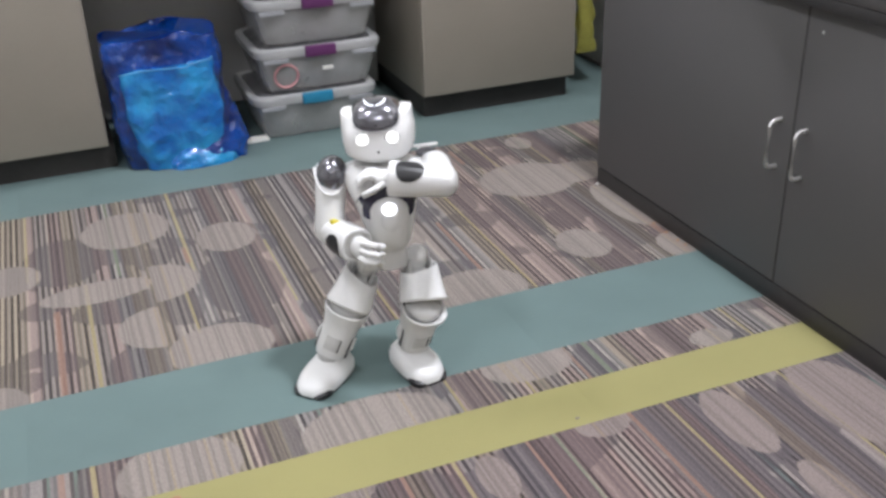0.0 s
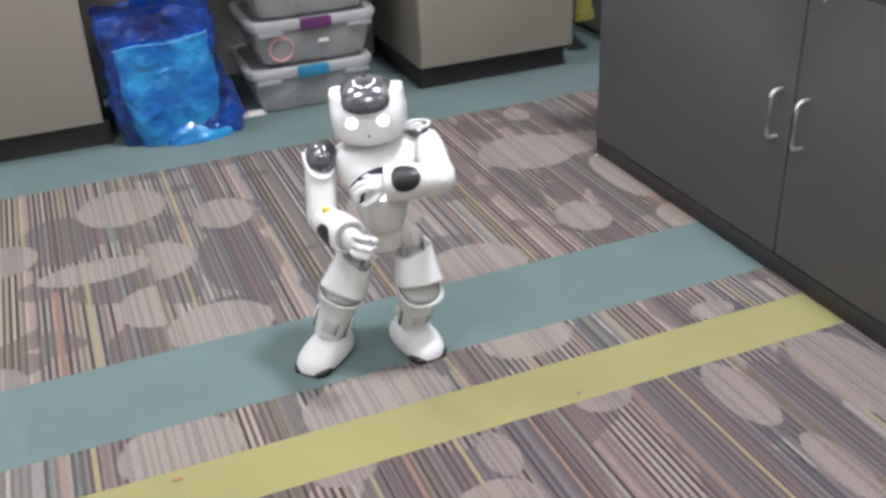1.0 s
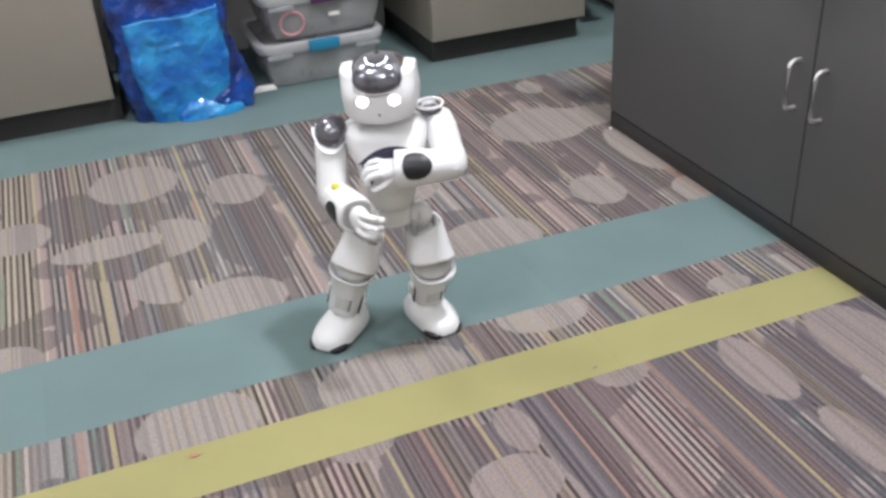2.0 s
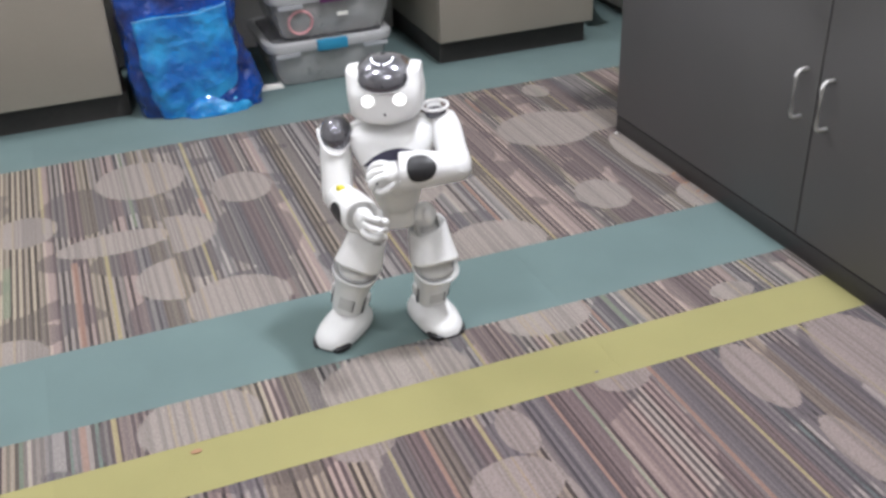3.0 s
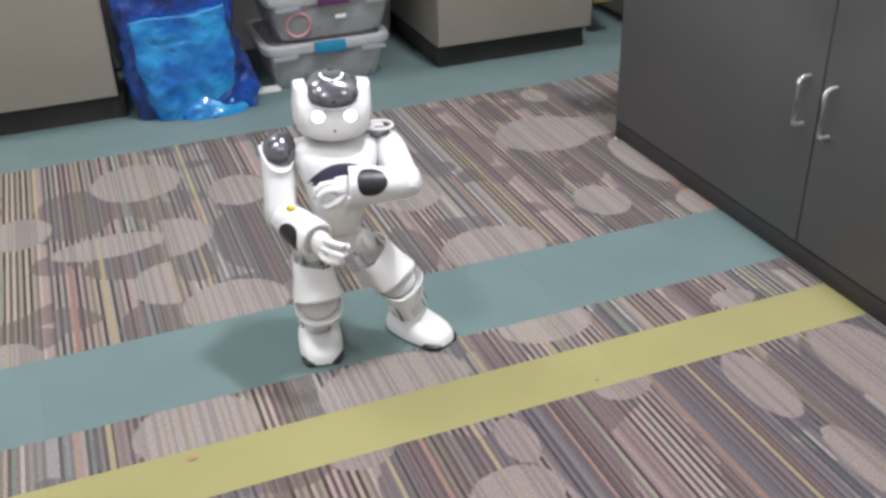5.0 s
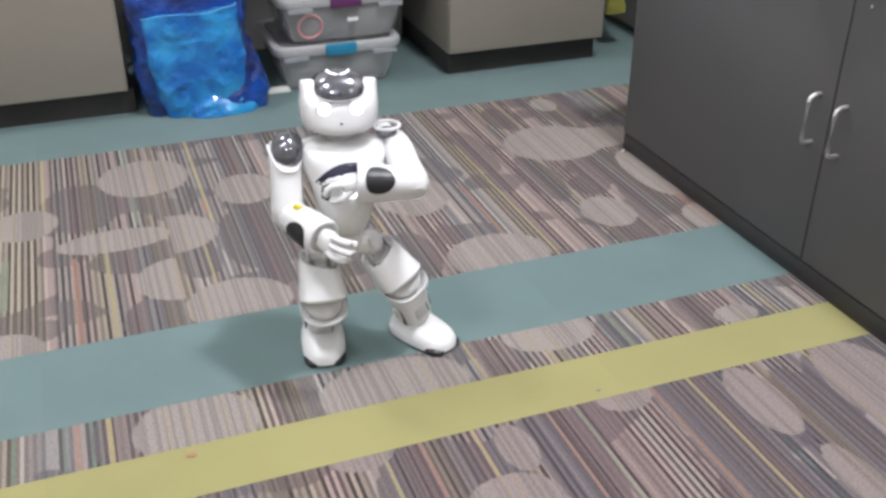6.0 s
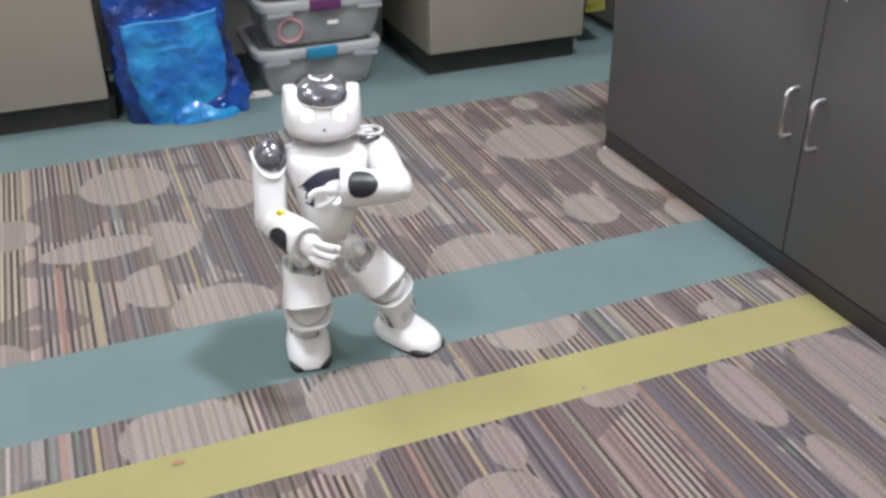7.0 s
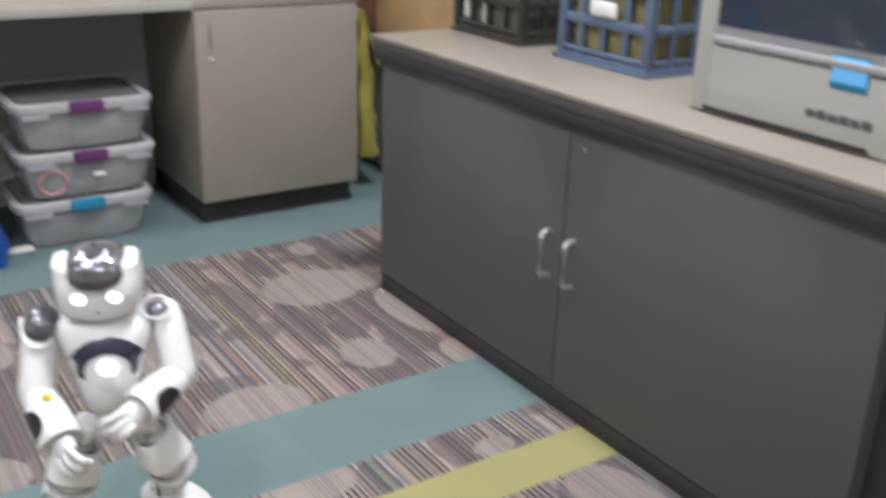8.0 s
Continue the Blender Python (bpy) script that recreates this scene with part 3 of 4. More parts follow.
def plastic_bag():
    t = thing("plastic_bag", pose(-1.08, 0.735, 0.0), "crumpled glossy blue plastic bag standing on the carpet", "plastic bag")
    bm, rings = crumpled(0.270, 0.150, 0.315, 3.0, 0.019, slump=-0.16)
    for v in bm.verts:      # the front sheet leans in towards the floor and tilts along its top
        v.co.x += 0.020 * (1 - v.co.z / 0.315)
        v.co.z += 0.05 * v.co.x * max(0.0, v.co.z / 0.315) ** 4
    hem = [v.co.copy() + Vector((0, 0, 0.001)) for v in rings[-1] if v.co.y < -0.045]
    bm.faces.new(rings[-1])
    front = part("front_panel", bm, M_BAGLIGHT, t, "light blue creased film front", m=pose(0.004, -0.010, 0.0))
    hem.sort(key=lambda p: p.x)
    part("hem", tube(hem[::3], 0.0016, 6), M_HEM, front, "pale folded hem")
    bm, rings = crumpled(0.325, 0.17, 0.405, 11.0, 0.024, slump=-0.14)
    for v in rings[-1]:
        v.co.z += 0.05 * noise.noise(v.co * 8)
    bm.faces.new(rings[-1])
    part("back_panel", bm, M_BAG, t, "darker blue film behind", m=pose(0.002, 0.03, 0.0))
    bm, rings = crumpled(0.150, 0.150, 0.225, 21.0, 0.022, 30, 30, 0.22, 0.55, 3.2)
    bm.faces.new(rings[-1])
    part("side_fold", bm, M_BAG, t, "slumped blue film fold", m=pose(0.129, 0.012, 0.0, 0, 0, 14))
    bm, rings = crumpled(0.19, 0.13, 0.085, 33.0, 0.018, 28, 20, 0.15, 0.6, 3.0)
    bm.faces.new(rings[-1])
    part("bottom_fold", bm, M_BAGLIGHT, t, "bright creased bottom corner", m=pose(0.075, -0.025, 0.0, 0, 0, 6))


plastic_bag()

p = thing("paper_scrap", pose(-0.805, 0.79, 0.0), "small white paper scrap lying on the carpet", "paper")
bm = box(-0.045, 0.03, -0.018, 0.018, 0.0005, 0.004, 0.001)
part("sheet", bm, M_PAPER, p)
part("fold", box(-0.03, 0.025, -0.012, 0.014, 0.0045, 0.012, 0.002), M_PAPER, p)

# orange crumb on the lime band
tagged(part("crumb", ball(0.010, 0.006, 0.0015, (0, 0, 0.0017)), M_SCRAP, m=pose(-1.319, -0.876, 0.0)), "small orange scrap on the lime carpet", "scrap")


tagged(part("speck", ball(0.005, 0.003, 0.0012, (0, 0, 0.0014)), M_PULL, m=pose(-0.597, -0.955, 0.0)), "small brown speck on the lime carpet", "speck")
tagged(part("screw", ball(0.005, 0.004, 0.003, (0, 0, 0.0032)), M_PAPER, m=pose(-0.010, -0.012, 0.0)), "small pale screw lying against the cupboard plinth", "screw")
for px, py in ((-0.008, -0.30), (-0.010, -0.36), (-0.007, -0.44), (-0.009, -0.41)):
    tagged(part("scrap", ball(0.004, 0.007, 0.0015, (0, 0, 0.0017), u=10, v=6), M_SCRAP, m=pose(px, py, 0.0, 0, 0, px * 9000)), "orange-brown scrap lying along the cupboard plinth", "scrap", "scraps along the plinth")


# ---- yellow fabric at the desk's end ----
def yellow_fabric():
    t = thing("hanging_fabric", pose(0.402, 0.80, 0.0), "yellow-green fabric bag hanging beside the desk pedestal", "fabric")
    for k, (dx, w, z0, z1, lean) in enumerate(((-0.030, 0.026, 0.16, 0.66, 0.03), (-0.002, 0.032, 0.13, 0.52, 0.01), (0.026, 0.024, 0.15, 0.46, 0.0))):
        rows = []
        for j in range(19):
            f = j / 18
            rows.append((z0 + (z1 - z0) * f, dx + lean * (1 - f) + 0.006 * math.sin(j * 0.9 + k), 0.018 * k + 0.006 * math.cos(j * 0.7 + 2 * k), w * (1.15 - 0.55 * f + 0.14 * math.sin(j * 1.1 + k)), 0.009 + 0.003 * math.sin(j * 1.3), 2.2))
        part("fold", loft(rows, 16), M_CLOTH, t)
    part("strap", tube([(-0.030, -0.012, 0.665), (-0.014, -0.014, 0.60), (0.012, -0.014, 0.53), (0.030, -0.012, 0.50), (0.036, -0.010, 0.47)], 0.0055, 8), M_CLOTH, t, "twisted yellow strap")
    part("hook", tube([(-0.0865, 0.0, 0.665), (-0.05, 0.0, 0.674), (-0.030, 0.0, 0.655)], 0.004), M_STEEL, t)


yellow_fabric()

t = thing("wall_cabinet", pose(0, 0, 0), "light wooden wall cabinet above the counter's end", "cabinet")
part("body", box(0.47, 0.599, 0.55, 0.838, 0.50, 1.25, 0.003), M_WOOD, t)
part("door", box(0.455, 0.4695, 0.552, 0.836, 0.502, 1.248, 0.003), M_WOOD, t)
t = thing("wall_cabinet", pose(0, 0, 0), "brown wooden wall cabinet in the corner", "cabinet")
part("body", box(0.46, 0.599, 0.842, 1.418, 0.50, 1.25, 0.003), M_BROWN, t)


# ---- crates and printer on the counter ----
def crate(x, y, material, label, files, tag):
    """Open lattice crate: posts, rails and upright slats round a stack of papers."""
    t = thing("milk_crate", pose(x, y, 0.7205), label, "crate", "crates on the counter")
    w, d, h = 0.30, 0.29, 0.27
    part("base", box(0, d, -w / 2, w / 2, 0.0085, 0.018, 0.003), material, t)
    part("base_flange", box(-0.006, d + 0.006, -w / 2 - 0.006, w / 2 + 0.006, 0.0, 0.008, 0.003), material, t)
    for a in (0.0, d - 0.022):
        for b in (-w / 2, w / 2 - 0.022):
            part("post", box(a, a + 0.022, b, b + 0.022, 0.0185, h, 0.003), material, t)
    for z0, z1 in ((0.022, 0.034), (0.086, 0.108), (0.165, 0.190), (0.24, 0.27)):
        part("rail", box(0.002, 0.016, -w / 2 + 0.0225, w / 2 - 0.0225, z0, z1, 0.003), material, t)
        part("rail", box(d - 0.016, d - 0.002, -w / 2 + 0.0225, w / 2 - 0.0225, z0, z1, 0.003), material, t)
        for b in (-w / 2 + 0.002, w / 2 - 0.016):
            part("rail", box(0.0225, d - 0.0225, b, b + 0.014, z0, z1, 0.003), material, t)
    for k in range(3):
        c = -w / 2 + 0.078 + k * 0.072
        part("slat", box(0.003, 0.013, c - 0.008, c + 0.008, 0.0185, 0.24, 0.001), material, t)
        c = 0.078 + k * 0.067
        part("slat", box(c - 0.008, c + 0.008, -w / 2 + 0.003, -w / 2 + 0.013, 0.0185, 0.24, 0.001), material, t)
    if tag:
        part("name_plate", box(-0.006, 0.0015, -0.045, 0.040, 0.112, 0.145, 0.0035, 3), M_PAPER, t, "blank white plate")
    rnd = random.Random(5 if tag else 8)
    yy = -w / 2 + 0.026
    while yy < w / 2 - 0.045:
        th = rnd.uniform(0.012, 0.03)
        tagged(part("folder", box(0.022, 0.25, yy, yy + th, 0.019, rnd.uniform(0.19, 0.25), 0.001), files if tag or rnd.random() < 0.75 else M_PAPER, m=pose(x, y, 0.7205)), "paper folder standing upright in a crate", "folder", "folders in the crates")
        yy += th + 0.002


crate(0.222, -0.575, M_CRATEB, "blue plastic lattice crate full of paper folders", M_FILES, True)
crate(0.218, -0.143, M_CRATED, "dark plastic lattice crate full of papers", M_FILES2, False)


def printer():
    t = thing("desktop_printer", pose(0.108, -1.205, 0.7205), "white desktop 3D printer with a dark window and lit screen", "3D printer")
    w, d, h = 0.50, 0.40, 0.42
    part("body", box(0.012, d, -w / 2, w / 2, 0.006, h, 0.012, 3), M_PRINTER, t)
    part("lower_front", box(-0.006, 0.0115, -w / 2 + 0.004, w / 2 - 0.047, 0.003, 0.128, 0.004), M_PRINTER, t, "white lower front panel")
    part("side_pillar", box(-0.004, 0.0115, w / 2 - 0.0465, w / 2 - 0.004, 0.003, h - 0.01, 0.005), M_PRINTER, t)
    part("side_pillar", box(-0.004, 0.0115, -w / 2 + 0.004, -w / 2 + 0.045, 0.129, h - 0.01, 0.005), M_PRINTER, t)
    dr = part("door", box(-0.003, 0.0110, -w / 2 + 0.046, w / 2 - 0.046, 0.131, h - 0.02, 0.004), M_PRINTERG, t, "grey door frame")
    part("window", box(-0.005, -0.0032, -w / 2 + 0.07, w / 2 - 0.050, 0.162, h - 0.05, 0.001), M_WINDOW, dr, "dark tinted pane")
    part("door_lip", box(-0.014, -0.0035, -w / 2 + 0.05, w / 2 - 0.05, 0.1315, 0.144, 0.002), M_PRINTERG, dr, "grey door lip")
    part("slot", box(-0.0085, -0.0062, -0.137, w / 2 - 0.042, 0.006, 0.0145, 0.001), M_BLACK, t, "black slot under the front")
    sc = part("screen_bezel", box(-0.009, -0.0063, -0.118, -0.049, 0.097, 0.1505, 0.002), M_CYAN, t, "blue screen edge")
    part("screen", box(-0.011, -0.0092, -0.116, -0.051, 0.108, 0.1485, 0.0005), M_SCREEN, sc, "lit blue display")
    for k in range(6):
        part("logo_bar", box(-0.0075, -0.0062, -0.137 + k * 0.0212, -0.1185 + k * 0.0212, 0.042, 0.057 - 0.002 * (k % 2), 0.0005), M_GREY, t, "plain grey mark")
    for a in (0.03, d - 0.05):
        for b in (-w / 2 + 0.03, w / 2 - 0.05):
            part("foot", box(a, a + 0.02, b, b + 0.02, 0.0, 0.0056, 0.001), M_BLACK, t)


printer()


# ---- the robot ----
from mathutils.bvhtree import BVHTree

ROOT = Vector((-0.95, -0.65, 0.0))
ROBOT = thing("humanoid_robot", Matrix.Translation(ROOT), "small white plastic humanoid robot with glowing eyes, dancing on the carpet", "robot")
AX = Matrix.Rotation(radians(90), 4, "Y")      # turns a loft's z to x


def lay(rows, n=24):
    """A loft along +x: rows of (x, down, side, r_down, r_side, power)."""
    return loft(rows, n, m=AX)


def surface_x(tree, y, z):
    hit = tree.ray_cast(Vector((0.3, y, z)), Vector((-1, 0, 0)))
    return hit[0].x if hit[0] else 0.0


def make_torso():
    bm = loft([(-0.058, 0.012, 0, 0.016, 0.018, 2.3), (-0.054, 0.012, 0, 0.027, 0.028, 2.4), (-0.042, 0.013, 0, 0.038, 0.037, 2.5), (-0.022, 0.015, 0, 0.047, 0.043, 2.5), (0.0, 0.015, 0, 0.052, 0.048, 2.6),
               (0.022, 0.014, 0, 0.055, 0.054, 2.6), (0.048, 0.011, 0, 0.057, 0.061, 2.7), (0.072, 0.008, 0, 0.057, 0.071, 3.0), (0.094, 0.004, 0, 0.053, 0.076, 3.3), (0.108, 0.001, 0, 0.046, 0.074, 3.4), (0.116, -0.002, 0, 0.036, 0.062, 3.2), (0.120, -0.002, 0, 0.02, 0.03, 2.2)], 36)
    bm.faces.ensure_lookup_table()
    tree = BVHTree.FromBMesh(bm)
    torso = part("torso", bm, M_WHITE, ROBOT, "glossy white chest shell")
    # dark crescent over the button
    cm = bmesh.new()
    rows = []
    for k in range(25):
        a = radians(-26 + 232 * k / 24)
        taper = math.sin(math.pi * k / 24) ** 0.3
        r0, r1 = 0.0275 + 0.005 * (1 - taper), 0.0275 + 0.005 * (1 - taper) + 0.0005 + 0.025 * taper
        row = []
        for r in (r0, (r0 + r1) / 2, r1):
            y, z = r * math.cos(a) * 1.26, 0.036 + r * math.sin(a)
            x = surface_x(tree, y, z)
            row.append((x, y, z))
        rows.append([cm.verts.new((x + (0.0035 if i == 1 else 0.0015), y, z)) for i, (x, y, z) in enumerate(row)] + [cm.verts.new((x - 0.006, y, z)) for x, y, z in (row[2], row[0])])
    for a, b in zip(rows, rows[1:]):
        for i in range(5):
            cm.faces.new((a[i], b[i], b[(i + 1) % 5], a[(i + 1) % 5]))
    cm.faces.new(rows[0])
    cm.faces.new(rows[-1][::-1])
    bmesh.ops.recalc_face_normals(cm, faces=cm.faces)
    part("chest_crescent", cm, M_NAVY, torso, "dark navy crescent round the button")
    sx = surface_x(tree, 0, 0.040)
    part("chest_bulge", ball(0.022, 0.028, 0.036, (sx - 0.0175, 0, 0.020)), M_WHITE, torso)
    part("chest_button", ball(0.006, 0.014, 0.0125, (sx + 0.002, 0, 0.040)), M_BUTTON, torso, "glowing white button")
    for s in (-1, 1):
        part("shoulder_stub", loft([(-0.012, 0, 0, 0.02, 0.02, 2), (0.03, 0, 0, 0.019, 0.019, 2)], 18, m=pose(0, s * 0.06, 0.098) @ Matrix.Rotation(radians(-90 * s), 4, "X")), M_JOINT, torso)
        part("hip_joint", ball(0.024, 0.024, 0.026, (0, s * 0.048, -0.086)), M_WHITE, torso, "white hip cover")
    part("pelvis", loft([(-0.102, 0.0, 0, 0.014, 0.024, 2.4), (-0.097, 0.0, 0, 0.021, 0.032, 2.6), (-0.080, 0.002, 0, 0.024, 0.032, 2.6), (-0.050, 0.006, 0, 0.026, 0.030, 2.6)], 28), M_WHITE, torso, "white pelvis cover")
    part("neck", loft([(0.112, 0, 0, 0.026, 0.026, 2), (0.135, 0, 0, 0.024, 0.024, 2)], 20), M_JOINT, torso)
    return torso


def make_head():
    bm = loft([(0.001, 0.020, 0, 0.018, 0.014, 2.2), (0.003, 0.017, 0, 0.035, 0.032, 2.3), (0.0075, 0.012, 0, 0.046, 0.0475, 2.6), (0.0135, 0.008, 0, 0.0520, 0.0580, 3.2), (0.022, 0.004, 0, 0.0550, 0.0635, 4.2), (0.040, 0.0015, 0, 0.0565, 0.0645, 4.6), (0.058, -0.001, 0, 0.0560, 0.0655, 5.2), (0.070, -0.005, 0, 0.0510, 0.0660, 6.0),
               (0.080, -0.006, 0, 0.0470, 0.0662, 5.6), (0.087, -0.001, 0, 0.0390, 0.0660, 5.4), (0.0925, 0.003, 0, 0.0310, 0.0656, 5.4), (0.0950, 0.005, 0, 0.0240, 0.0640, 5.0), (0.0958, 0.005, 0, 0.012, 0.052, 4.0)], 56)
    head = part("head", bm, M_WHITE, ROBOT, "glossy white head shell")
    top = [(0.056, 0.004, 0, 0.044, 0.026, 2.8), (0.062, 0.001, 0, 0.0558, 0.0390, 3.0), (0.071, 0.0, 0, 0.0572, 0.0475, 3.2), (0.082, -0.001, 0, 0.0550, 0.0500, 3.2), (0.093, -0.001, 0, 0.0495, 0.0480, 3.0), (0.101, 0.0, 0, 0.0415, 0.0400, 2.7), (0.1075, 0.0, 0, 0.0310, 0.0310, 2.4), (0.1115, 0.0, 0, 0.019, 0.019, 2.1), (0.1132, 0.0, 0, 0.007, 0.007, 2.0)]
    bm = loft(top, 40)
    shell = BVHTree.FromBMesh(bm)
    dome = part("dome", bm, M_DARK, head, "dark glossy dome on top")
    # two lit arcs and three touch pads on the crown
    for s in (-1, 1):
        arc = []
        for k in range(11):
            a = radians(s * (6 + 96 * k / 10))
            spot = shell.ray_cast(Vector((0.016 + 0.019 * math.cos(a), 0.0185 * math.sin(a), 0.3)), Vector((0, 0, -1)))[0]
            arc.append(spot + Vector((0, 0, 0.0003)))
        part("head_light", tube(arc, 0.0009, 8), M_LED, dome, "lit white arc")
    part("touch_pad", ball(0.010, 0.006, 0.0018, (-0.004, 0, 0.1122)), M_BLACK, dome, "black touch pad")
    # seam between dome and face
    rim = []
    for k in range(21):
        a = radians(-62 + 124 * k / 20)
        rim.append((0.0575 - 0.010 * (1 - math.cos(a)), 0.0475 * math.sin(a), 0.0615 + 0.030 * (1 - math.cos(a)) ** 1.2))
    part("dome_seam", tube(rim, 0.0012, 6), M_JOINT, head, "thin grey seam")
    for s in (-1, 1):
        ear = loft([(0, 0, 0, 0.030, 0.030, 2.4), (0.0030, 0, 0, 0.029, 0.029, 2.4), (0.0048, 0, 0, 0.024, 0.024, 2.3)], 30, m=pose(-0.006, s * 0.0620, 0.050) @ Matrix.Rotation(radians(-90 * s), 4, "X"))
        part("ear", ear, M_WHITE, head, "rounded white ear shell")
        part("speaker", loft([(0, 0, 0, 0.016, 0.016, 2), (0.003, 0, 0, 0.014, 0.014, 2)], 18, m=pose(-0.006, s * 0.0655, 0.050) @ Matrix.Rotation(radians(-90 * s), 4, "X")), M_JOINT, head)
        eye = part("eye", ball(0.0055, 0.0125, 0.0125, (0.0535, s * 0.0268, 0.047)), M_EYE, head, "glowing white eye")
        ring = [(0.0560, s * 0.0268 + 0.0137 * math.cos(k * math.pi / 12), 0.047 + 0.0137 * math.sin(k * math.pi / 12)) for k in range(24)]
        part("eye_rim", tube(ring, 0.0013, 6, closed=True), M_WHITE, head)
        part("pupil", ball(0.0012, 0.0020, 0.0020, (0.0588, s * 0.0268, 0.047), u=10, v=6), M_JOINT, eye)
    part("mouth_camera", ball(0.002, 0.0022, 0.0022, (0.0590, 0, 0.024), u=10, v=6), M_BLACK, head, "small black mouth lens")
    part("forehead_camera", ball(0.002, 0.0026, 0.0026, (0.0567, 0, 0.074), u=10, v=6), M_BLACK, head)
    return head


def make_upper_arm(s):
    tail = [(0.020, 0, 0, 0.0275, 0.0285, 2.3), (0.035, 0, 0, 0.0285, 0.0285, 2.3), (0.070, 0.001, 0, 0.0275, 0.0275, 2.3), (0.098, 0, 0, 0.0285, 0.0285, 2.3), (0.117, 0, 0, 0.025, 0.025, 2.2), (0.128, 0, 0, 0.013, 0.013, 2)]
    if s < 0:
        crown = [(-0.020, 0.005, s * 0.021, 0.008, 0.005, 2), (-0.0175, 0.005, s * 0.018, 0.014, 0.009, 2.1), (-0.012, 0.004, s * 0.013, 0.020, 0.015, 2.2), (-0.003, 0.003, s * 0.007, 0.0235, 0.0215, 2.3), (0.008, 0.002, s * 0.003, 0.026, 0.026, 2.3)]
    else:
        crown = [(-0.026, 0.006, s * 0.003, 0.006, 0.007, 2), (-0.022, 0.005, s * 0.003, 0.015, 0.016, 2.1), (-0.012, 0.003, s * 0.002, 0.0225, 0.0235, 2.2), (0.004, 0.001, 0, 0.0262, 0.0272, 2.3)]
    arm = part("upper_arm", lay(crown + tail), M_WHITE, ROBOT, "white upper arm shell")
    if s < 0:
        part("shoulder_cap", ball(0.0375, 0.0310, 0.0330, (0.000, -s * 0.002, 0.004)), M_DARK, arm, "dark glossy shoulder cap")
        rim = []
        for k in range(28):
            a = 2 * math.pi * k / 28
            rim.append((0.010 + 0.025 * max(0.0, math.cos(a)) ** 0.9 - 0.012 * abs(math.sin(a)) ** 3 - 0.010 * max(0.0, -math.sin(a)) ** 3 - 0.020 * max(0.0, math.sin(a)) ** 3, 0.0310 * math.sin(a), 0.0312 * math.cos(a)))
        part("collar", tube(rim, 0.0030, 8, closed=True), M_WHITE, arm, "white collar rim")
    else:
        # open mouth of the raised arm's shell, its ring placed to fit the camera's view
        m = pose(-0.012, -s * 0.013, 0.029) @ Matrix.Rotation(radians(-20), 4, "Y")
        ring = [m @ Vector((0.0200 * math.cos(k * math.pi / 14), 0.0232 * math.sin(k * math.pi / 14), 0.004)) for k in range(28)]
        part("collar", tube(ring, 0.0030, 8, closed=True), M_WHITE, arm, "open white collar ring")
        part("shoulder_cap", ball(0.0165, 0.0195, 0.011, (0, 0, -0.010)), M_DARK, arm, "dark glossy shoulder cap", m=m)
        part("collar_stay", loft([(-0.020, 0.006, 0, 0.012, 0.020, 2.2), (0.002, 0.0175, 0, 0.0028, 0.012, 2.2)], 16, m=m @ Matrix.Rotation(radians(180), 4, "Z")), M_WHITE, arm)
    return arm


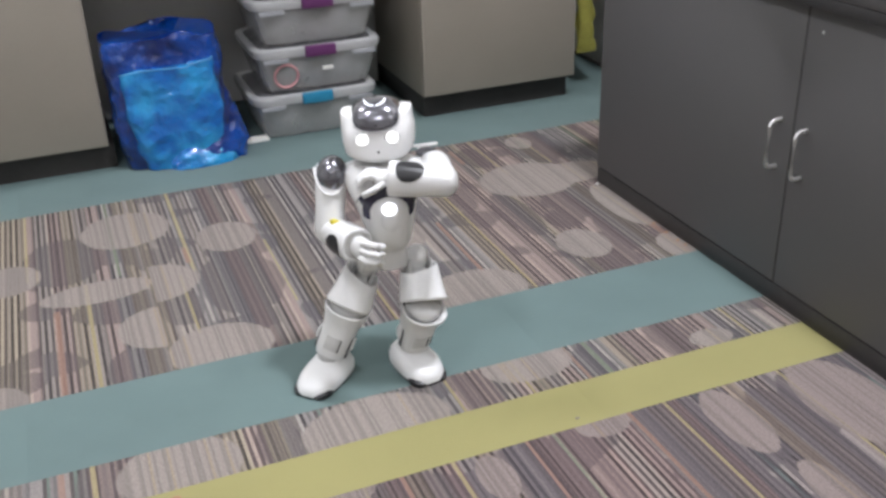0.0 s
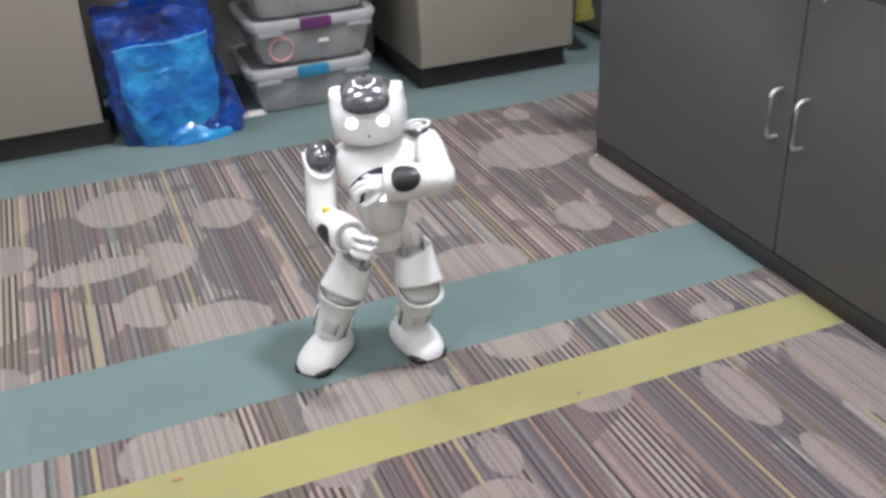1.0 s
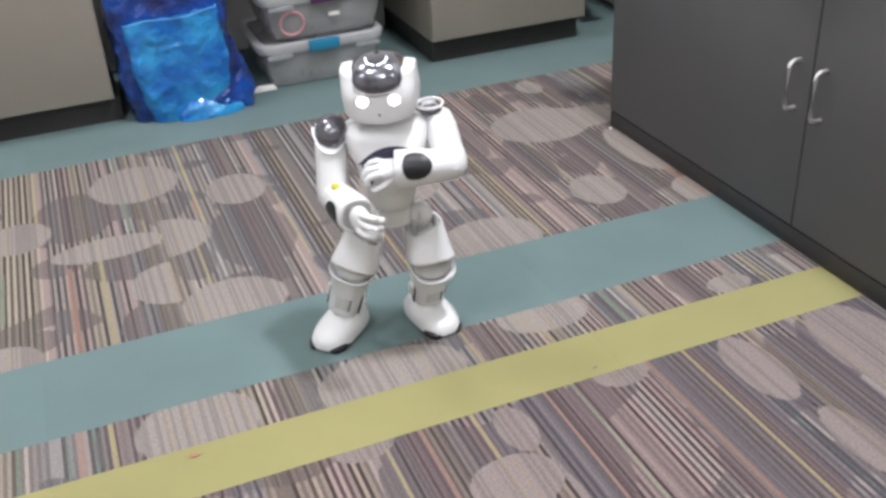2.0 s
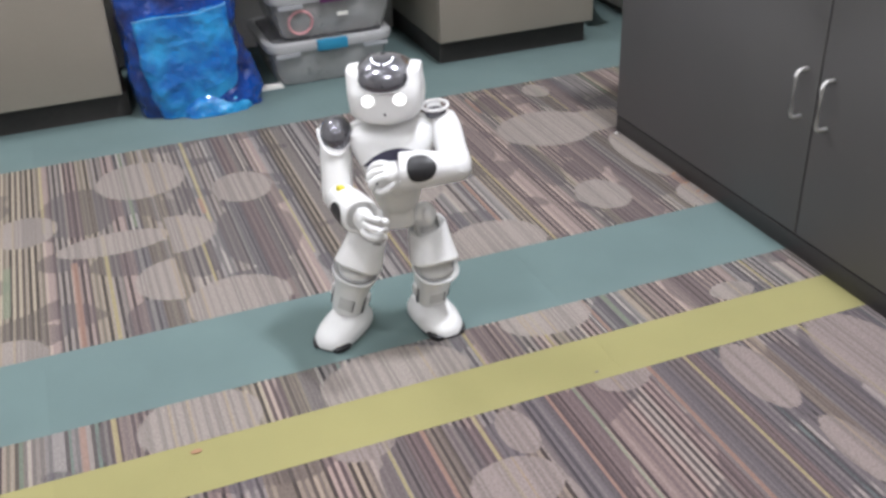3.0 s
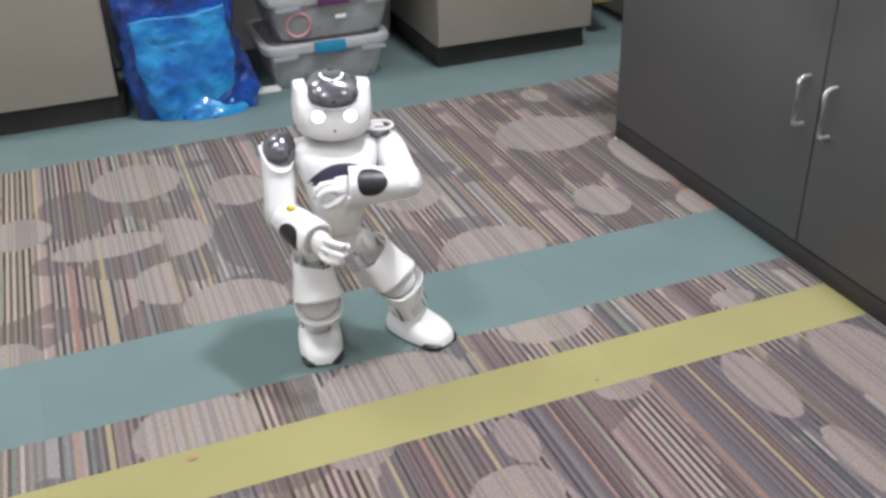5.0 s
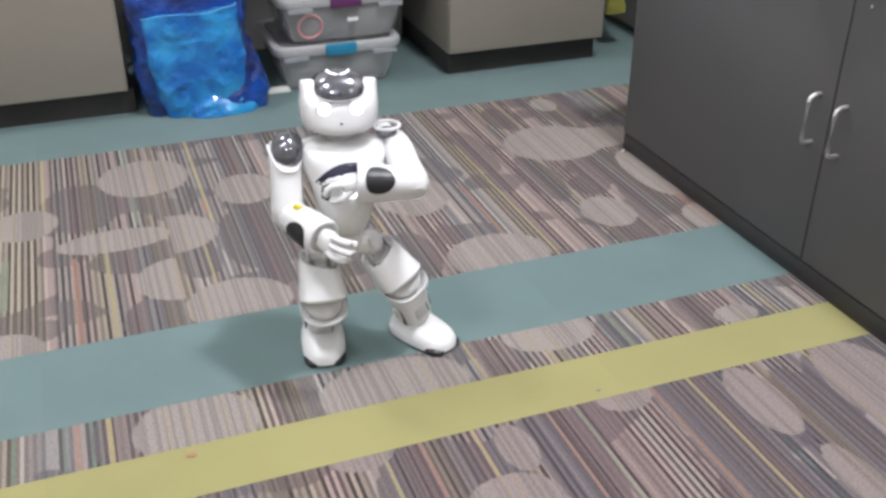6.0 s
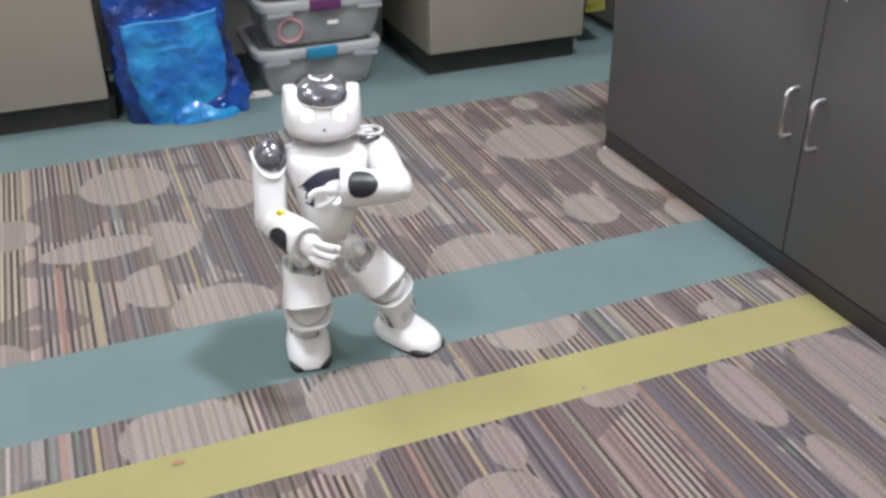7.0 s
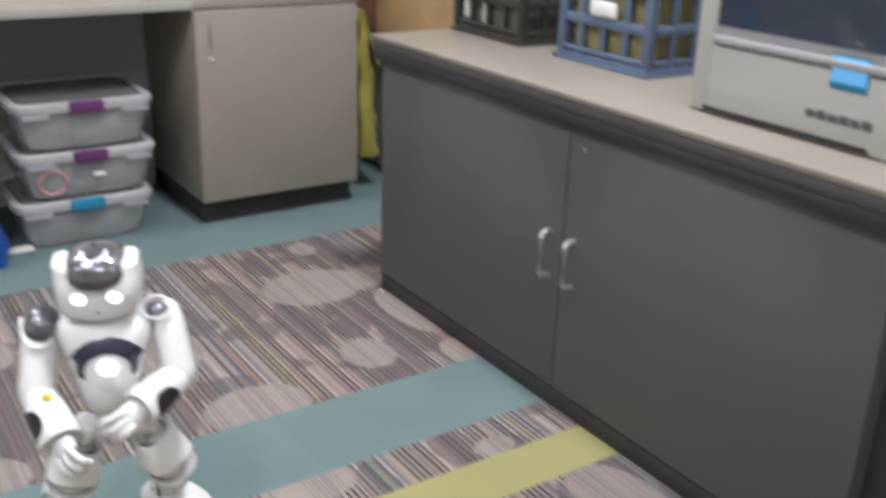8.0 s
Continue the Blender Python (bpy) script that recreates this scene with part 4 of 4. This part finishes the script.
def make_forearm(s):
    bm = lay([(-0.022, 0, 0, 0.012, 0.012, 2), (-0.014, 0, 0, 0.022, 0.022, 2.2), (0.0, 0, 0, 0.0255, 0.0255, 2.3), (0.022, 0, 0, 0.0275, 0.0275, 2.3), (0.050, 0, 0, 0.0310, 0.0310, 2.3), (0.078, 0, 0, 0.0320, 0.0320, 2.4), (0.094, 0, 0, 0.0320, 0.0320, 2.4), (0.0985, 0, 0, 0.0310, 0.0310, 2.4), (0.0995, 0, 0, 0.0285, 0.0285, 2.4), (0.0960, 0, 0, 0.0262, 0.0262, 2.3), (0.0925, 0, 0, 0.020, 0.020, 2.2)])
    bm.faces.ensure_lookup_table()
    shell = BVHTree.FromBMesh(bm)
    fore = part("forearm", bm, M_WHITE, ROBOT, "white forearm shell")
    # dark inset: a patch laid round the shell near the wrist
    pad = bmesh.new()
    mid = math.atan2(0.83, 0.55) if s > 0 else math.atan2(0.90, -0.45)
    rings = []
    for f, lift in ((0.0, 0.0012), (0.4, 0.0012), (0.75, 0.0012), (0.95, 0.0010), (1.0, -0.002)):
        ring = []
        for k in range(24):
            a = 2 * math.pi * k / 24
            c, n = math.cos(a), math.sin(a)
            x = 0.064 + f * (0.023 if c > 0 else 0.031) * math.copysign(abs(c) ** (0.75 if c > 0 else 1.0), c)
            th = mid + f * 0.86 * n
            way = Vector((0, math.cos(th), math.sin(th)))
            place = shell.ray_cast(Vector((x, 0, 0)) + way * 0.1, -way)[0]
            ring.append(pad.verts.new(place + way * lift))
        rings.append(ring)
    for a, b in zip(rings[1:], rings[2:]):
        for k in range(24):
            pad.faces.new((a[k], a[(k + 1) % 24], b[(k + 1) % 24], b[k]))
    for k in range(24):
        pad.faces.new((rings[0][k], rings[0][(k + 1) % 24], rings[1][(k + 1) % 24], rings[1][k]))
    bmesh.ops.remove_doubles(pad, verts=pad.verts, dist=1e-5)
    bmesh.ops.recalc_face_normals(pad, faces=pad.faces)
    part("forearm_inset", pad, M_BLACK, fore, "dark oval inset")
    part("cuff_mouth", lay([(0.0935, 0, 0, 0.0262, 0.0262, 2.3), (0.0955, 0, 0, 0.0258, 0.0258, 2.3)], 22), M_JOINT, fore, "grey cuff opening")
    palm = lay([(0.090, 0, 0, 0.013, 0.015, 2.2), (0.102, 0, 0, 0.015, 0.020, 2.3), (0.120, 0, 0, 0.0135, 0.0205, 2.4), (0.128, 0, 0, 0.008, 0.014, 2)], 18)
    part("palm", palm, M_WHITE, fore, "white palm")
    for side in (-0.0135, 0.0, 0.0125):
        long = 0.004 if side == 0.0 else 0.0
        part("finger", tube([(0.118, side, 0.004), (0.130, side * 1.15, 0.007), (0.142 + long, side * 1.25, 0.003), (0.150 + long, side * 1.25, -0.007), (0.152 + long, side * 1.15, -0.017), (0.150 + long, side * 1.1, -0.020)], 0.0062, 10), M_WHITE, fore)
    part("thumb", tube([(0.104, s * 0.016, -0.004), (0.120, s * 0.025, -0.014), (0.134, s * 0.024, -0.024), (0.141, s * 0.018, -0.030)], 0.0062, 10), M_WHITE, fore)
    if s < 0:
        part("tape", box(0.026, 0.041, 0.0205, 0.0310, 0.006, 0.0200, 0.003), M_TAPE, fore, "scrap of yellow tape")
    return fore


def make_thigh(s):
    bm = loft([(-0.088, 0.011, 0, 0.031, 0.035, 2.7), (-0.0905, 0.011, 0, 0.0385, 0.0425, 2.9), (-0.086, 0.011, 0, 0.0405, 0.0445, 3.0), (-0.074, 0.009, 0, 0.0395, 0.0425, 2.9), (-0.056, 0.006, 0, 0.0375, 0.0392, 2.9), (-0.038, 0.003, 0, 0.036, 0.0372, 2.8), (-0.026, 0.001, 0, 0.0345, 0.0362, 2.7), (-0.0215, 0.0, 0, 0.0330, 0.0345, 2.7), (-0.0225, 0.0, 0, 0.0305, 0.0320, 2.7), (-0.032, 0.0, 0, 0.029, 0.0305, 2.6)], 32)
    for v in bm.verts:      # the rim climbs at the outer side and dips in front
        w = max(0.0, (v.co.z + 0.066) / 0.044)
        v.co.z += w * (0.010 * s * v.co.y / 0.035 - 0.009 * v.co.x / 0.035)
    th = part("thigh", bm, M_WHITE, ROBOT, "white thigh shell")
    part("hip_servo", loft([(-0.036, -0.008, 0, 0.015, 0.017, 3), (-0.014, -0.008, 0, 0.014, 0.016, 3), (0.002, -0.006, 0, 0.010, 0.012, 2.5)], 20), M_JOINT, th, "grey hip joint housing")
    part("hip_bracket", box(-0.012, 0.016, -0.0235, -0.0195, -0.044, -0.006, 0.0015), M_JOINT, th, "grey hip bracket")
    part("hip_bracket", box(-0.012, 0.016, 0.0195, 0.0235, -0.044, -0.006, 0.0015), M_JOINT, th, "grey hip bracket")
    # dark disc puts the shade of the thigh's hollow into colour
    part("socket", loft([(-0.041, 0, 0, 0.0300, 0.0315, 2.7), (-0.038, 0, 0, 0.0302, 0.0317, 2.7)], 28), M_SOCKET, th, "dark disc for the shade inside the thigh")
    part("hip_knob", ball(0.0115, 0.0110, 0.017, (0.026, -s * 0.003, 0.001)), M_WHITE, th, "white rounded knob")
    return th


def make_shin(s):
    bm = loft([(-0.100, 0.002, 0, 0.023, 0.024, 2.5), (-0.098, 0.002, 0, 0.0275, 0.0285, 2.6), (-0.084, 0.002, 0, 0.0300, 0.0310, 2.6), (-0.058, 0.003, 0, 0.0315, 0.0325, 2.7), (-0.032, 0.004, 0, 0.0335, 0.0350, 2.8), (-0.017, 0.007, 0, 0.0365, 0.0385, 2.8), (-0.008, 0.010, 0, 0.0400, 0.0425, 2.8), (-0.002, 0.011, 0, 0.0415, 0.0438, 2.8), (0.0005, 0.011, 0, 0.0400, 0.0425, 2.8), (-0.004, 0.009, 0, 0.0350, 0.0370, 2.7), (-0.010, 0.008, 0, 0.028, 0.028, 2.6)], 32)
    for v in bm.verts:      # the knee guard sweeps up at the sides
        if v.co.z > -0.03:
            v.co.z += (v.co.z + 0.03) / 0.03 * 0.009 * (abs(v.co.y) / 0.043) ** 2
    sh = part("shin", bm, M_WHITE, ROBOT, "white shin shell")
    part("knee_joint", ball(0.036, 0.036, 0.020, (0.006, 0, 0.004)), M_JOINT, sh, "grey knee joint")
    part("shin_panel", box(0.0275, 0.0352, -0.0145, 0.0145, -0.082, -0.050, 0.003), M_JOINT, sh, "grey shin panel")
    part("panel_gap", box(0.0275, 0.0344, 0.0150, 0.0172, -0.080, -0.052, 0.0008), M_SOCKET, sh, "dark panel gap")
    for k in (-1, 1):
        part("shin_clip", box(-0.006, 0.012, k * 0.0335 - 0.005, k * 0.0335 + 0.005, -0.074, -0.048, 0.003), M_WHITE, sh)
        part("shin_slot", box(0.006, 0.016, k * 0.0322 - 0.0015, k * 0.0322 + 0.0015, -0.090, -0.046, 0.0007), M_SOCKET, sh, "dark side slot")
    part("ankle_joint", ball(0.022, 0.024, 0.018, (0, 0, -0.104)), M_JOINT, sh, "grey ankle joint")
    return sh


def make_foot(s):
    bm = loft([(0.0015, 0.018, 0, 0.070, 0.038, 2.7), (0.006, 0.018, 0, 0.075, 0.042, 2.7), (0.016, 0.017, 0, 0.075, 0.0425, 2.6), (0.025, 0.015, 0, 0.070, 0.0405, 2.5), (0.032, 0.010, 0, 0.060, 0.0365, 2.4), (0.037, 0.002, 0, 0.047, 0.0330, 2.4), (0.041, -0.005, 0, 0.036, 0.0300, 2.3), (0.0425, -0.006, 0, 0.026, 0.022, 2.2)], 32)
    ft = part("foot", bm, M_WHITE, ROBOT, "white foot shell")
    part("sole", loft([(0.0006, 0.018, 0, 0.072, 0.040, 2.7), (0.0045, 0.018, 0, 0.0735, 0.0412, 2.7)], 32), M_BLACK, ft, "thin dark sole")
    for k in (-1, 1):
        part("toe_bumper", loft([(0.001, 0, 0, 0.020, 0.014, 2.4), (0.009, 0, 0, 0.0205, 0.0148, 2.4), (0.014, -0.003, 0, 0.015, 0.010, 2.3)], 18, m=pose(0.071, k * 0.0235, 0, 0, 0, k * -22)), M_BLACK, ft, "black toe bumper")
    return ft


SIDES = ((-1, "right"), (1, "left"))
TORSO, HEAD = make_torso(), make_head()
UPPER = [make_upper_arm(s) for s, _ in SIDES]
FORE = [make_forearm(s) for s, _ in SIDES]
THIGH = [make_thigh(s) for s, _ in SIDES]
SHIN = [make_shin(s) for s, _ in SIDES]
FOOT = [make_foot(s) for s, _ in SIDES]

STEPS = [0, 0.5, 1, 1.5, 2.2, 3, 3.15, 3.3, 3.5, 3.65, 3.8, 4, 4.5, 5.2, 6, 6.5, 7, 7.25, 7.5, 7.6, 7.7, 7.85, 8]
# metres and degrees: seconds, place and yaw, pitch, roll of the torso
TORSO_ROWS = [
    (0, -0.830, -0.608, 0.310, -103.1, -6.6, 2.0),
    (1, -0.854, -0.645, 0.319, -98.4, -2.5, 2.4),
    (1.5, -0.862, -0.652, 0.321, -102.5, 1.2, 1.3),
    (3, -0.867, -0.651, 0.321, -102.2, 2.2, 2.1),
    (3.5, -0.939, -0.688, 0.313, -100.4, 3.0, -4.2),
    (4, -0.979, -0.633, 0.312, -93.9, -7.1, -3.6),
    (4.5, -0.982, -0.655, 0.308, -92.6, -5.9, -4.5),
    (6, -0.981, -0.647, 0.309, -91.2, -7.3, -2.2),
    (6.5, -0.979, -0.649, 0.310, -91.5, -7.6, -1.8),
    (7, -0.981, -0.655, 0.308, -89.6, -7.8, -3.8),
    (7.5, -0.978, -0.664, 0.315, -92.2, -3.2, -5.1),
    (7.7, -0.977, -0.693, 0.309, -93.7, -5.4, -4.0),
    (8, -0.942, -0.700, 0.312, -105.1, -7.2, -0.0),
]
# yaw and pitch of the head
HEAD_ROWS = [
    (0, -7.6, 3.1),
    (1, -12.0, 1.7),
    (1.5, -10.7, 2.5),
    (3, -10.1, -3.4),
    (3.5, -5.5, 20.8),
    (4, -7.9, -3.7),
    (4.5, -7.9, 7.5),
    (6, -9.7, -6.7),
    (6.5, -11.3, -2.9),
    (7, -11.6, -4.7),
    (7.5, -8.6, 15.6),
    (7.7, -3.5, 19.6),
    (8, -5.3, 15.9),
]
# shoulder pitch and roll, elbow yaw and roll
RIGHT_ARM = [
    (0, 79.0, -8.4, 60.0, 80.1),
    (1, 69.0, -8.6, 65.0, 70.6),
    (1.5, 64.1, -6.6, 64.1, 67.8),
    (3, 62.0, -6.0, 65.1, 67.0),
    (3.5, 60.9, -7.0, 58.4, 62.0),
    (4, 72.1, -4.6, 56.2, 63.0),
    (4.5, 70.6, -3.5, 57.1, 61.0),
    (6, 72.0, -5.0, 57.1, 64.0),
    (6.5, 72.4, -5.0, 59.0, 64.0),
    (7, 73.0, -5.0, 60.0, 65.0),
    (7.5, 68.8, -6.5, 67.3, 58.5),
    (7.7, 70.4, -6.2, 47.1, 44.0),
    (8, 70.6, -8.3, 44.2, 40.3),
]
LEFT_ARM = [
    (0, 5.0, 1.1, -7.0, -103.6),
    (1, 20.4, 0.5, 3.7, -101.4),
    (1.5, 25.5, 3.1, 3.2, -100.5),
    (3, 23.8, 2.3, 3.1, -98.2),
    (3.5, 46.2, 9.8, 7.2, -95.1),
    (4, 27.2, 3.8, 0.4, -103.5),
    (4.5, 25.8, 3.7, 5.9, -101.8),
    (6, 29.3, 4.5, 2.6, -107.4),
    (6.5, 28.7, 4.1, 3.8, -108.5),
    (7, 27.6, 3.6, 6.0, -108.7),
    (7.5, 54.7, 9.3, 14.7, -102.6),
    (7.7, 64.8, 11.1, -19.3, -84.6),
    (8, 70.0, 8.4, -31.4, -68.0),
]
# feet on the floor: place and yaw
RIGHT_FOOT = [
    (0, -0.974, -0.623, -136.4),
    (3.1, -0.974, -0.623, -136.4),
    (3.5, -1.024, -0.610, -104.1),
    (3.8, -1.030, -0.625, -100.5),
    (7.5, -1.030, -0.625, -100.5),
    (8, -1.030, -0.625, -100.8),
]
LEFT_FOOT = [
    (0, -0.811, -0.653, -83.3),
    (3.1, -0.811, -0.653, -83.3),
    (3.5, -0.819, -0.662, -88.6),
    (3.8, -0.850, -0.665, -61.7),
    (7.5, -0.850, -0.665, -61.7),
    (8, -0.848, -0.666, -61.4),
]


def at(rows, t):
    """The values of a table at t, gliding between its rows."""
    for a, b in zip(rows, rows[1:]):
        if t <= b[0]:
            f = (t - a[0]) / (b[0] - a[0])
            return [u + (v - u) * f for u, v in zip(a[1:], b[1:])]
    return list(rows[-1][1:])


def turn(axis, degrees):
    return Matrix.Rotation(radians(degrees), 4, axis)


def limb(origin, lower, ahead):
    """Pose of a leg link at origin whose far end is at lower, facing ahead."""
    z = (origin - lower).normalized()
    x = (ahead - z * ahead.dot(z)).normalized()
    y = z.cross(x)
    m = Matrix((x, y, z)).transposed().to_4x4()
    m.translation = origin
    return m


def robot_poses(t):
    """Every link's pose in the robot's space at t."""
    x, y, z, yaw, pitch, roll = at(TORSO_ROWS, t)
    torso = Matrix.Translation(Vector((x, y, z)) - ROOT) @ turn("Z", yaw) @ turn("Y", pitch) @ turn("X", roll)
    hy, hp = at(HEAD_ROWS, t)
    poses = {TORSO: torso, HEAD: torso @ pose(0, 0, 0.1265) @ turn("Z", hy) @ turn("Y", hp)}
    for i, (s, _) in enumerate(SIDES):
        sp, sr, ey, er = at((RIGHT_ARM, LEFT_ARM)[i], t)
        up = torso @ pose(0, s * 0.098, 0.1) @ turn("Y", sp) @ turn("Z", sr)
        poses[UPPER[i]] = up
        poses[FORE[i]] = up @ pose(0.105, 0, 0) @ turn("X", ey) @ turn("Z", er)
        fx, fy, fyaw = at((RIGHT_FOOT, LEFT_FOOT)[i], t)
        foot = Matrix.Translation(Vector((fx, fy, 0)) - ROOT) @ turn("Z", fyaw)
        hip, ankle = torso @ Vector((0, s * 0.05, -0.085)), foot @ Vector((0, 0, 0.045))
        span = hip - ankle
        reach = min(span.length, 0.2026)
        u = span.normalized()
        ahead = (foot.col[0].to_3d() * 2 + torso.col[0].to_3d()).normalized()
        side = (ahead - u * ahead.dot(u)).normalized()
        a = (reach ** 2 + 0.1029 ** 2 - 0.1 ** 2) / (2 * reach)
        knee = ankle + u * a + side * math.sqrt(max(0.0, 0.1029 ** 2 - a * a))
        poses[THIGH[i]] = limb(hip, knee, ahead)
        poses[SHIN[i]] = limb(knee, ankle, ahead)
        poses[FOOT[i]] = foot
    return poses


# ---- carpet planks ----
def plank_mesh(w, d):
    bm = box(0.00005, w - 0.00005, 0.00005, d - 0.00005, -0.006, 0.0, 0.0002, 1)
    return bm


def planks():
    """Striped planks run along y between solid bands laid across them."""
    xs = [-0.265 + 0.25 * k for k in range(-17, 4)]
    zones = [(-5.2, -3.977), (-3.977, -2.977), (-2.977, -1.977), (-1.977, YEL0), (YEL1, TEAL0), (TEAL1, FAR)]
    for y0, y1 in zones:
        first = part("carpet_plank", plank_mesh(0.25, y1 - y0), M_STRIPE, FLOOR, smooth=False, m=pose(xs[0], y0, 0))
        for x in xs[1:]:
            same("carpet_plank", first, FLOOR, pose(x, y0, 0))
    for y0, y1, material, name in ((YEL0, YEL1, M_YELLOW, "lime_plank"), (TEAL0, TEAL1, M_TEAL, "teal_plank"), (FAR, FAR + 0.25, M_TEAL, "teal_plank"), (FAR + 0.25, FAR + 0.5, M_TEAL, "teal_plank"), (FAR + 0.5, Y1, M_TEAL, "teal_plank")):
        first = part(name, plank_mesh(1.0, y1 - y0), material, FLOOR, smooth=False, m=pose(-4.55, y0, 0))
        for k in range(1, 5):
            same(name, first, FLOOR, pose(-4.55 + k, y0, 0))
        part(name, plank_mesh(0.148, y1 - y0), material, FLOOR, smooth=False, m=pose(0.45, y0, 0))


planks()


def motions():
    """The robot's dance, link by link."""
    keyed = {}
    for t in STEPS:
        for ob, m in robot_poses(t).items():
            keyed.setdefault(ob, []).append((t, m))
    for ob, rows in keyed.items():
        walk(ob, rows)


motions()
